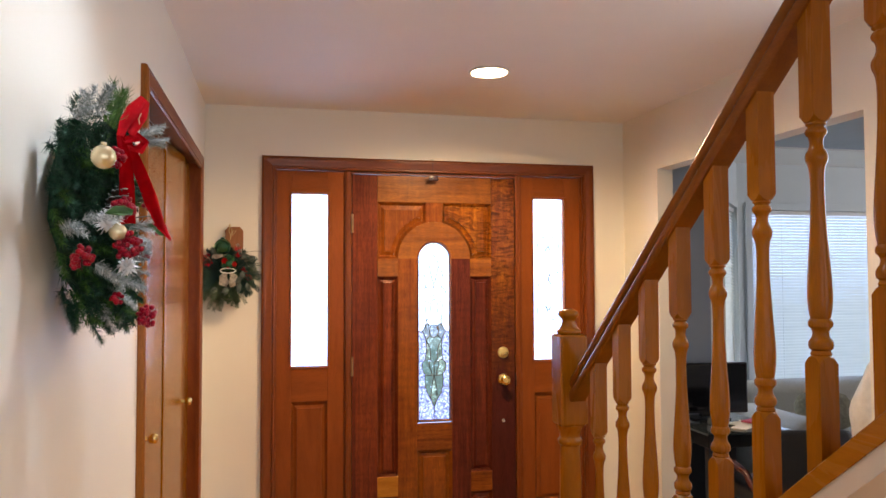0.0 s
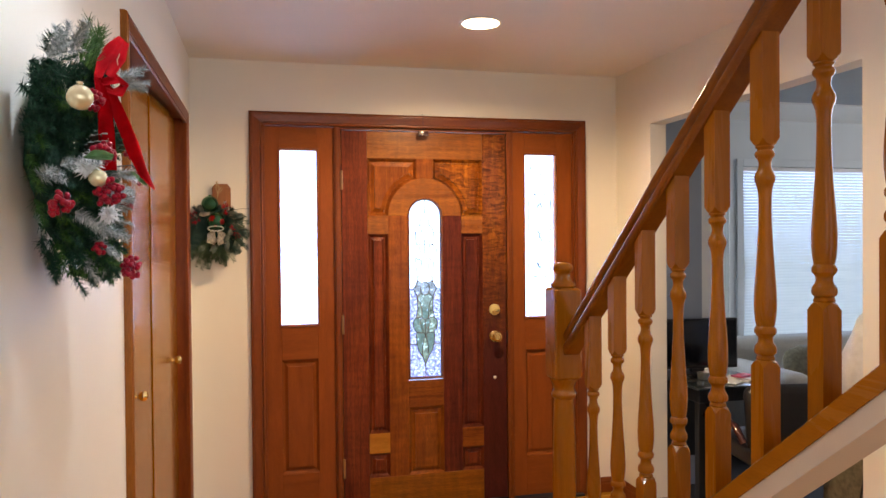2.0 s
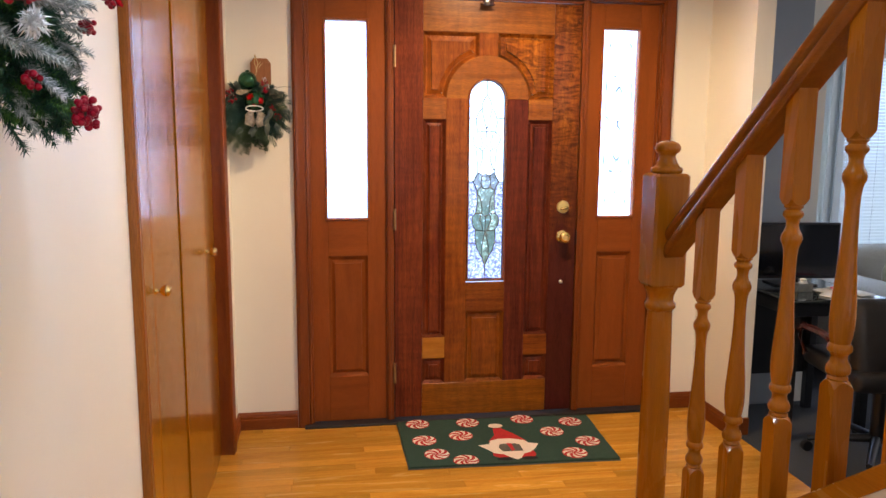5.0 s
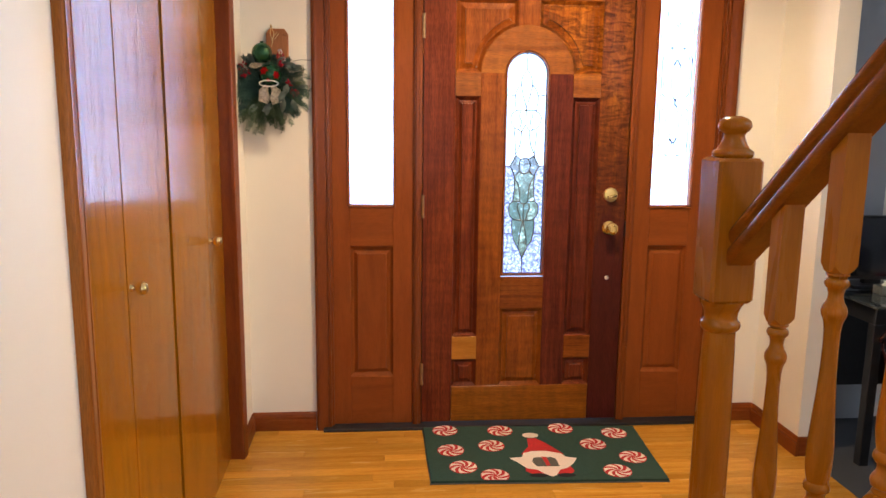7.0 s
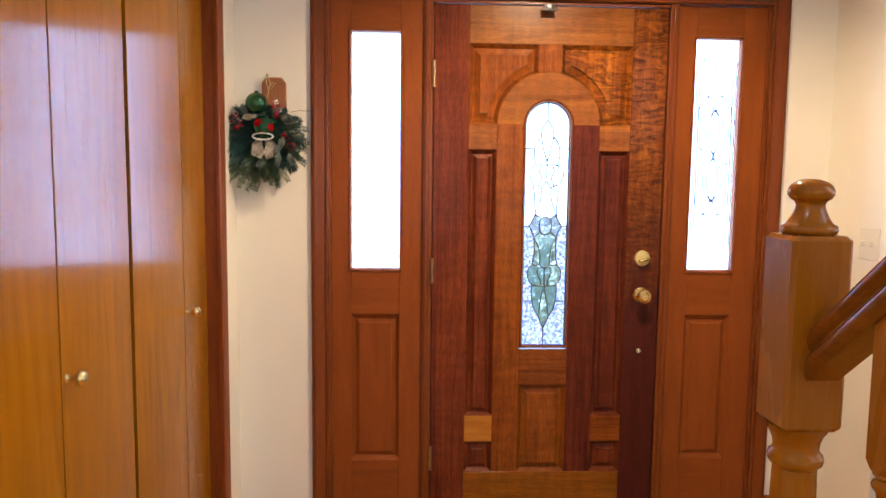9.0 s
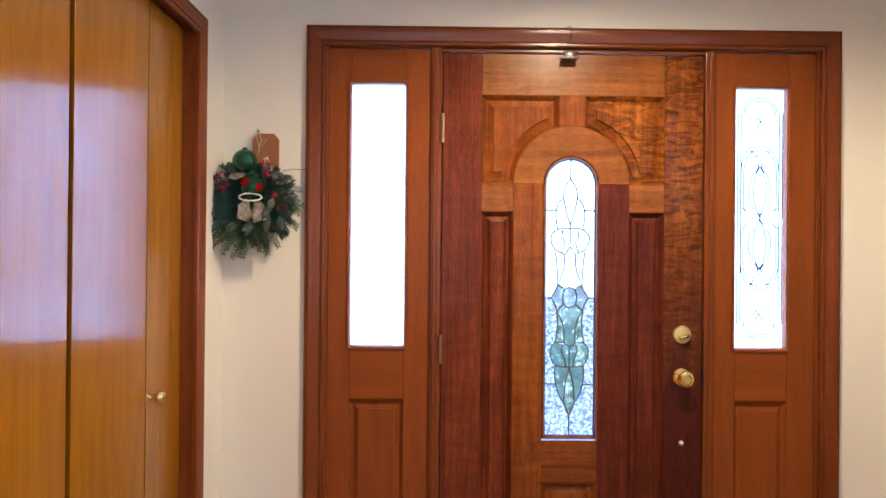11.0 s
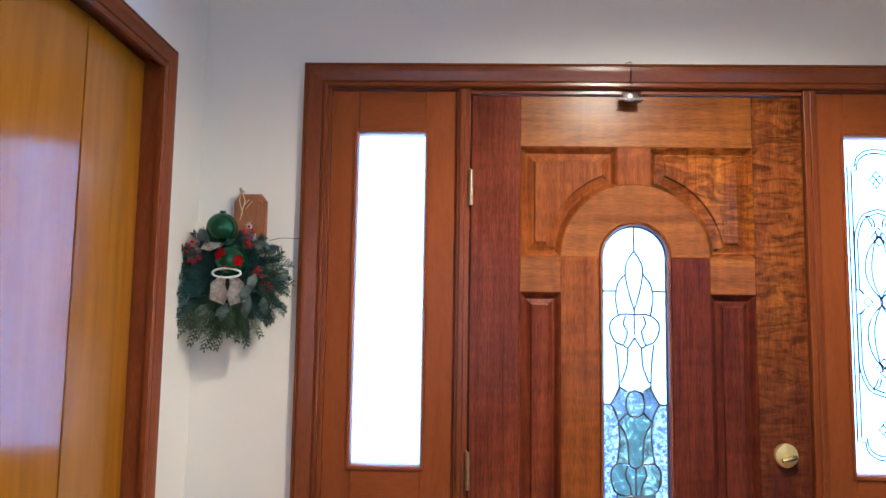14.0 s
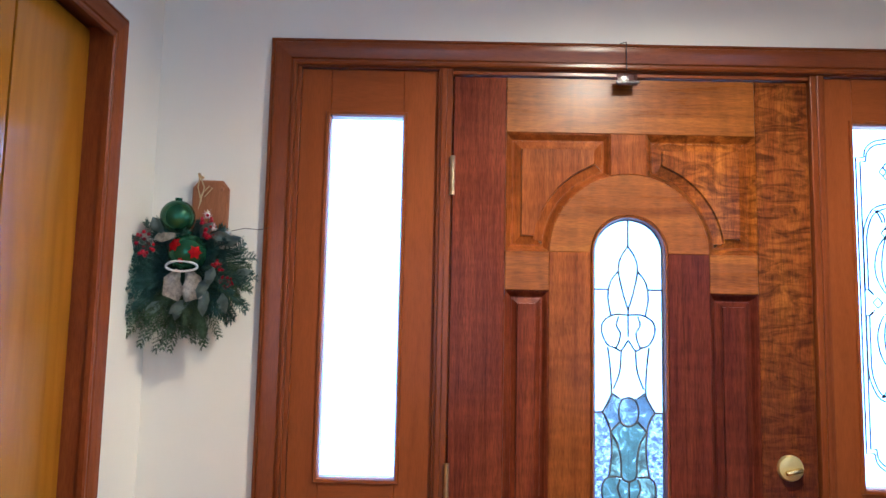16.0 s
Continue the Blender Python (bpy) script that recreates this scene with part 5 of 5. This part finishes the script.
CR = CN.to_3x3()
# dark filler blob added inside the swag to close gaps between sprigs
b = bmesh.new()
bmesh.ops.create_icosphere(b, subdivisions=4, radius=1)
for v in b.verts:
    z = GZ - 0.03 + v.co.z * 0.175
    wz = edge_of(z) * 0.52
    c = v.co.copy()
    k = 1 + 0.25 * noise.noise(c * 4)
    v.co = W(0.030 + 0.027 * c.x * k, SC - lean(z) + wz * c.y * k, z)
part("moss_core", b, PINE, swag, "dark filler added inside the greenery")
for k in range(30):
    bm = bmesh.new()
    for j in range(20):
        z = rng.uniform(1.335, 1.725)
        wmax = edge_of(z)
        f = rng.uniform(-1, 1)
        s = SC - lean(z) + wmax * 0.70 * f
        n = 0.030 + 0.050 * (1 - f * f) + rng.uniform(-0.018, 0.015)
        way = CR @ Vector((1.05 - 0.70 * abs(f) + rng.uniform(-0.1, 0.3), f * 0.8 + rng.uniform(-0.5, 0.5), (z - 1.60) * 2.4 + rng.uniform(-0.7, 0.45)))
        sprig(bm, W(n, s, z), way, rng.uniform(0.036, 0.058), 112, 0.025, 0.0008)
    part("pine_branch", bm, PINE if k % 6 else PINE2, swag)
bm = bmesh.new()
for j in range(9):
    sprig(bm, W(0.11, 2.35 + rng.uniform(-0.05, 0.05), 1.70), CR @ Vector((0.25, rng.uniform(-0.35, 0.35), 1)), rng.uniform(0.06, 0.09), 50, 0.038, 0.0009, 0.5)
part("long_needles", bm, PINE2, swag, "bright green long needles")
for k, (n, s, z, way) in enumerate(((0.09, 2.43, 1.71, (0.3, 0.6, 0.4)), (0.10, 2.41, 1.715, (0.4, 0.2, 0.5)), (0.08, 2.46, 1.69, (0.5, 0.5, 0.3)), (0.15, 2.31, 1.695, (0.6, -0.7, 0.4)), (0.15, 2.30, 1.685, (0.6, -0.8, 0.25)), (0.08, 2.40, 1.52, (0.8, 0.3, 0.1)), (0.05, 2.40, 1.50, (0.6, 0.6, 0.1)), (0.10, 2.23, 1.47, (0.7, -0.5, -0.1)), (0.10, 2.22, 1.44, (0.7, -0.5, -0.3)), (0.09, 2.27, 1.40, (0.7, -0.2, -0.5)), (0.10, 2.19, 1.50, (0.6, -0.8, 0.2)), (0.07, 2.27, 1.37, (0.4, -0.2, -0.6)), (0.09, 2.20, 1.42, (0.6, -0.6, -0.2)), (0.11, 2.33, 1.42, (0.9, 0.1, -0.4)), (0.11, 2.30, 1.48, (0.9, -0.2, 0.0)), (0.10, 2.40, 1.44, (0.7, 0.4, -0.4)), (0.11, 2.26, 1.52, (0.8, -0.5, 0.1)))):
    bm = bmesh.new()
    for j in range(3):
        sprig(bm, W(n, s, z), CR @ (Vector(way) + Vector((rng.uniform(-0.2, 0.2), rng.uniform(-0.25, 0.25), rng.uniform(-0.2, 0.2)))), 0.062, 96, 0.020, 0.0010)
    part("frosted_branch", bm, FROSTED, swag, "snow-frosted pine tips")
for n, s, z in ((0.125, 2.40, 1.525), (0.14, 2.354, 1.438), (0.12, 2.415, 1.515)):
    bm = bmesh.new()
    for _ in range(260):
        d = Vector((rng.gauss(0, 1), rng.gauss(0, 1), rng.gauss(0, 1))).normalized()
        needle(bm, W(n, s, z) + d * rng.uniform(0, 0.012), d + Vector((rng.gauss(0, 0.5), rng.gauss(0, 0.5), rng.gauss(0, 0.5))), rng.uniform(0.006, 0.015), 0.0016)
    part("snow_tuft", bm, SNOW, swag, "white flocked tuft")
for n, s, z, r, c in ((0.095, 2.462, 1.452, 0.022, 28), (0.15, 2.40, 1.473, 0.023, 32), (0.150, 2.235, 1.338, 0.021, 28), (0.137, 2.034, 1.536, 0.017, 20), (0.12, 2.37, 1.64, 0.018, 18), (0.14, 2.385, 1.545, 0.019, 20), (0.13, 2.14, 1.47, 0.013, 9), (0.11, 2.29, 1.375, 0.014, 9), (0.12, 2.06, 1.585, 0.012, 8)):
    cluster(W(n, s, z), r * 0.92, c, 0.0043, swag)
part("berry_stem", tube([W(0.10, 2.12, 1.55), W(0.125, 2.07, 1.56), W(0.137, 2.036, 1.545)], 0.0014, 5), CONE, swag)
for n, s, z, r in ((0.13, 2.49, 1.618, 0.0175), (0.135, 2.41, 1.498, 0.0135)):
    part("bauble", lathe([(0.0, -r)] + [(r * math.cos(a), r * math.sin(a)) for a in np.linspace(-1.4, 1.4, 15)] + [(0.24 * r, r * 1.03), (0.24 * r, r * 1.22), (0.0, r * 1.22)], 28, at=W(n, s, z)), GOLDBALL, swag, "shiny champagne bauble", 60)
for n, s, z, lean_, ln in ((0.120, 2.335, 1.565, (0.5, 0.1, 1), 0.058), (0.13, 2.20, 1.600, (0.3, -0.2, 1), 0.052)):
    pine_cone(W(n, s, z), Vector(lean_), ln, 0.0135, swag, None)
bow_n = (0.35, -0.9, 0.2)
part("ribbon_tail", strip([W(0.125, 2.35, 1.689), W(0.14, 2.33, 1.654), W(0.15, 2.29, 1.614), W(0.16, 2.255, 1.574), W(0.17, 2.21, 1.529), W(0.18, 2.15, 1.499)], [0.006, 0.010, 0.012, 0.013, 0.010, 0.002], bow_n), VELVET, swag, "red velvet ribbon", 60)
part("ribbon_tail", strip([W(0.125, 2.355, 1.684), W(0.135, 2.36, 1.634), W(0.135, 2.345, 1.584), W(0.135, 2.335, 1.519)], [0.006, 0.010, 0.012, 0.013], bow_n), VELVET, swag, "red velvet ribbon", 60)
part("bow_loop", strip([W(0.125, 2.355, 1.684), W(0.13, 2.345, 1.712), W(0.14, 2.32, 1.744), W(0.15, 2.29, 1.776), W(0.153, 2.28, 1.772), W(0.148, 2.31, 1.734), W(0.14, 2.345, 1.689)], [0.006, 0.009, 0.012, 0.006, 0.007, 0.012, 0.006], bow_n), VELVET, swag, "red velvet bow loop", 60)
part("bow_loop", strip([W(0.13, 2.355, 1.674), W(0.15, 2.33, 1.689), W(0.155, 2.30, 1.684), W(0.15, 2.32, 1.666), W(0.135, 2.35, 1.664)], [0.005, 0.009, 0.008, 0.009, 0.005], bow_n), VELVET, swag, "red velvet bow loop", 60)
part("gold_wire", tube([W(0.14, 2.30, 1.774), W(0.15, 2.31, 1.739), W(0.15, 2.33, 1.724), W(0.155, 2.35, 1.709)], 0.0008, 4), CORD, swag, "fine gold edging wire")
FRESH = plain("fresh_leaf", (0.06, 0.16, 0.04), 0.4)
for n, s, z, dz in ((0.13, 2.47, 1.525, 0.3), (0.14, 2.22, 1.53, -0.6)):
    part("leaf", strip([W(n, s, z), W(n + 0.014, s - 0.015, z + 0.015 * dz), W(n + 0.024, s - 0.035, z + 0.03 * dz), W(n + 0.03, s - 0.05, z + 0.035 * dz)], [0.002, 0.010, 0.010, 0.001], (0.5, -0.6, 0.6)), FRESH, swag)

# the small hanging wreath beside the entrance
w2 = thing("wreath", (-1.085, 0.0, 1.55), "small cedar wreath with green baubles on a wooden plaque", "wreath", "wreaths on the walls")
WX, WZ = -1.100, 1.525
oct_ = [(-1.113, 1.62), (-1.022, 1.62), (-1.022, 1.738), (-1.038, 1.758), (-1.097, 1.758), (-1.113, 1.738)]
plaque = part("plaque", raised(oct_, [(0, -0.012), (0.003, -0.016)], -0.0005), PLAQUE, w2, "chamfered wooden plaque")
for x in (-1.098, -1.038):
    part("plug", lathe([(0.0, 0.0), (0.006, 0.0), (0.005, 0.003), (0.0, 0.004)], 12, at=(x, -0.0155, 1.735), turn=FWD), PLAQUE, plaque, smooth=40)
part("hook", tube([(-1.088, -0.0155, 1.764), (-1.088, -0.035, 1.762), (-1.088, -0.043, 1.768)], 0.004, 8), NICKEL, w2)
part("hanging_cord", tube([(-1.088, -0.036, 1.765), (-1.092, -0.037, 1.735), (-1.082, -0.036, 1.70), (-1.088, -0.038, 1.68), (-1.084, -0.037, 1.70), (-1.076, -0.036, 1.735), (-1.088, -0.037, 1.765)], 0.0017, 5), CORD, w2)
part("bow_cord", tube([(-1.088, -0.036, 1.71), (-1.066, -0.03, 1.74), (-1.058, -0.03, 1.735), (-1.075, -0.034, 1.712)], 0.0012, 5), CORD, w2)


def cedar_spray(bm, root, way, length):
    """A flat cedar spray: a drooping stem with forked side twigs of small scale leaves."""
    d = way.normalized()
    s = d.cross(Vector((0.1, -1, 0.1))).normalized()
    u = s.cross(d)
    for k in range(12):
        t = (k + 0.5) / 12
        p = root + d * length * t + Vector((0, 0, -0.16 * length * t * t))
        for sg in (-1, 1):
            tw = (d * 0.95 + s * sg * rng.uniform(0.55, 0.85) + u * rng.uniform(-0.3, 0.3)).normalized()
            ln = length * 0.36 * (1 - 0.72 * t) * rng.uniform(0.75, 1.2)
            for m in range(6):
                q = p + tw * ln * m / 6 + Vector((0, 0, -0.1 * ln * (m / 6) ** 2))
                needle(bm, q, tw + s * 0.45 * sg * (m % 2 * 2 - 1) + u * 0.25 * rng.uniform(-1, 1), 0.0085, 0.0013)
                needle(bm, q, tw - s * 0.5 * sg + u * rng.uniform(-0.4, 0.4), 0.0072, 0.0011)
    tube([root, root + d * length], [0.0014, 0.0005], 4, bm)


# dark filler blob added under the sprays to stand for the shaded inside
b = bmesh.new()
bmesh.ops.create_icosphere(b, subdivisions=4, radius=1)
for v in b.verts:
    c = v.co.copy()
    k = 1 + 0.3 * noise.noise(c * 3.5)
    v.co = Vector((WX + 0.085 * c.x * k, -0.034 + 0.030 * c.y * k, WZ - 0.005 + 0.085 * c.z * k))
part("moss_core", b, PINE, w2, "dark filler added inside the greenery")
OLIVE = needles("olive_cedar_green", (0.022, 0.055, 0.030), (0.110, 0.165, 0.085))
for k in range(24):
    bm = bmesh.new()
    a0 = 2 * math.pi * k / 24
    down = max(0.0, -math.sin(a0 + 0.12))
    for j in range(8):
        a = a0 + rng.uniform(-0.2, 0.2)
        r0 = rng.uniform(0.02, 0.085)
        root = Vector((WX + r0 * math.cos(a), -rng.uniform(0.02, 0.09), WZ + r0 * math.sin(a) - 0.01))
        reach = rng.uniform(0.055, 0.105) * (0.85 if math.sin(a) > 0.5 else 1.05) * (1.15 if math.cos(a) < -0.3 else 1.08 if math.cos(a) > 0.5 else 1.0) * (0.86 if down > 0.5 else 1.0) + 0.012 * down ** 6
        cedar_spray(bm, root, Vector((math.cos(a) + rng.uniform(-0.45, 0.45), rng.uniform(-0.55, 0.05), math.sin(a) * 0.9 + rng.uniform(-0.4, 0.25))), reach)
    part("cedar_spray", bm, OLIVE if down > 0.75 or k in (1, 23) else CEDAR, w2)
for x, z, a, ln, dep in ((-1.19, 1.485, 160, 0.065, 0), (-1.139, 1.45, 225, 0.055, 0.03), (-1.09, 1.45, 250, 0.05, 0.03), (-1.035, 1.475, 265, 0.062, 0.035), (-1.028, 1.505, 245, 0.055, 0.045), (-0.985, 1.51, 20, 0.05, 0), (-1.075, 1.452, 215, 0.058, 0.03), (-1.17, 1.45, 200, 0.06, 0.01), (-1.0, 1.47, 285, 0.05, 0.03), (-1.018, 1.53, 262, 0.045, 0.05), (-1.035, 1.61, 350, 0.06, 0.03), (-1.15, 1.61, 120, 0.045, 0.03), (-1.06, 1.60, 50, 0.05, 0.03), (-1.00, 1.585, 25, 0.045, 0.03)):
    ca, sa = math.cos(radians(a)), math.sin(radians(a))
    y = -0.062 - dep
    part("leaf", strip([(x, y, z), (x + ln * 0.35 * ca, y - 0.013, z + ln * 0.35 * sa), (x + ln * 0.7 * ca, y - 0.017, z + ln * 0.7 * sa), (x + ln * ca, y - 0.011, z + ln * sa)], [0.002, 0.013, 0.011, 0.001], (0.1, -1, 0.15)), LEAF, w2, "grey-green leaf")
ballp = lambda r: [(0.0, -r)] + [(r * math.cos(a), r * math.sin(a)) for a in np.linspace(-1.42, 1.42, 17)] + [(0.2 * r, r * 1.0), (0.2 * r, r * 1.12), (0.0, r * 1.12)]
part("bauble", lathe(ballp(0.041), 28, at=(-1.119, -0.088, 1.652)), GREENBALL, w2, "satin green bauble", 60)
low = part("bauble", lathe(ballp(0.046), 28, at=(-1.088, -0.095, 1.565)), GREENBALL, w2, "shiny green bauble with red flowers", 60)
for dx, dz, r in ((-0.020, 0.016, 0.020), (0.030, -0.002, 0.018), (-0.002, -0.022, 0.008)):
    b = bmesh.new()
    dy = -math.sqrt(max(0.0, 0.0462 ** 2 - dx * dx - dz * dz))
    nrm = Vector((dx, dy, dz)).normalized()
    d, s, u = frame_of(nrm)
    c = Vector((-1.088, -0.095, 1.565)) + nrm * 0.0468
    for k in range(6):
        a = k * math.pi / 3
        o = s * math.cos(a) + u * math.sin(a)
        w = nrm.cross(o)
        vs = [b.verts.new(p) for p in (c, c + o * r * 0.55 + w * r * 0.32 - nrm * r * r * 4, c + o * r - nrm * r * r * 11, c + o * r * 0.55 - w * r * 0.32 - nrm * r * r * 4)]
        b.faces.new(vs)
    bmesh.ops.solidify(b, geom=b.faces[:], thickness=-0.0012)
    part("painted_flower", b, VELVET, low, "red flower")
part("white_ring", tube([(-1.09 + 0.037 * math.cos(a), -0.135 + 0.012 * abs(math.cos(a)), 1.530 + 0.012 * math.sin(a)) for a in np.linspace(0, 2 * math.pi, 29)[:-1]], 0.003, 6, None, True), SNOW, w2, "white ring", 60)
part("silver_ribbon", strip([(-1.100, -0.115, 1.522), (-1.112, -0.12, 1.50), (-1.108, -0.118, 1.475), (-1.116, -0.115, 1.455)], [0.007, 0.019, 0.024, 0.020], (0.15, -1, 0.1)), SHEER, w2, "silver glitter ribbon", 60)
part("silver_ribbon", strip([(-1.078, -0.115, 1.522), (-1.062, -0.12, 1.50), (-1.066, -0.118, 1.475), (-1.060, -0.115, 1.452)], [0.007, 0.019, 0.024, 0.020], (0.15, -1, 0.1)), SHEER, w2, "silver glitter ribbon", 60)
part("silver_ribbon", strip([(-1.165, -0.09, 1.61), (-1.145, -0.10, 1.60), (-1.125, -0.10, 1.605), (-1.11, -0.09, 1.608)], [0.016, 0.012, 0.008, 0.004], (0, -1, 0.1)), SHEER, w2, "silver glitter ribbon", 60)
part("silver_ribbon", strip([(-1.035, -0.07, 1.59), (-1.01, -0.08, 1.592), (-0.985, -0.08, 1.60)], [0.005, 0.017, 0.019], (0, -1, 0.1)), SHEER, w2, "silver glitter ribbon", 60)
for x, z, r, n in ((-1.041, 1.64, 0.017, 14), (-1.038, 1.612, 0.015, 12), (-0.992, 1.495, 0.020, 10), (-1.20, 1.60, 0.02, 8), (-1.012, 1.535, 0.018, 8), (-1.185, 1.57, 0.02, 7)):
    cluster(Vector((x, -0.098, z)), r, n, 0.0046, w2)
for x, z in ((-1.045, 1.658), (-1.03, 1.628), (-0.995, 1.613)):
    b = bmesh.new()
    for _ in range(50):
        needle(b, Vector((x, -0.093, z)), Vector((rng.gauss(0, 1), rng.gauss(-0.3, 1), rng.gauss(0, 1))), rng.uniform(0.008, 0.016), 0.0016)
    part("snow_tuft", b, SNOW, w2, "white flocked tuft")
part("loose_twig", tube([(-1.0, -0.05, 1.625), (-0.965, -0.055, 1.632), (-0.93, -0.05, 1.63), (-0.905, -0.045, 1.636)], 0.0009, 4), CONE, w2)

# ---- oak floor strips ----
rng = random.Random(7)
WIDTH = 0.0572
meshes = {}
for row in range(46):
    y1 = -0.0005 - row * WIDTH
    x = -1.44 - rng.uniform(0, 0.5)
    while x < 1.158:
        ln = rng.choice((0.35, 0.5, 0.65, 0.8, 0.95))
        x0, x1 = max(x, -1.44), min(x + ln, 1.158)
        if 1.158 - x1 < 0.12:
            x1 = 1.158
        size = round(x1 - x0, 3)
        if size > 0.03:
            if size not in meshes:
                b = box(0.0003, size - 0.0003, -WIDTH + 0.0003, -0.0003, -0.012, 0.0, 0.0007, seg=1)
                me = bpy.data.meshes.new("floor_plank")
                b.to_mesh(me)
                b.free()
                me.materials.append(FLOORING)
                meshes[size] = me
            ob = new("floor_plank", meshes[size])
            ob.parent = floor
            ob.location = (x0, y1, 0)
        x = x1 if x1 < 1.158 else 9
b = bmesh.new()
for row in range(46, 114):
    y1 = -0.0005 - row * WIDTH
    x = -1.44 + rng.uniform(-0.6, 0)
    while x < 1.158:
        ln = rng.uniform(0.5, 1.1)
        box(max(x, -1.44) + 0.0003, min(x + ln, 1.158) - 0.0003, y1 - WIDTH + 0.0003, y1 - 0.0003, -0.012, 0.0, bm=b)
        x += ln
rest = part("floor_planks", b, FLOORING, floor)
rest["kind"] = "stuff"
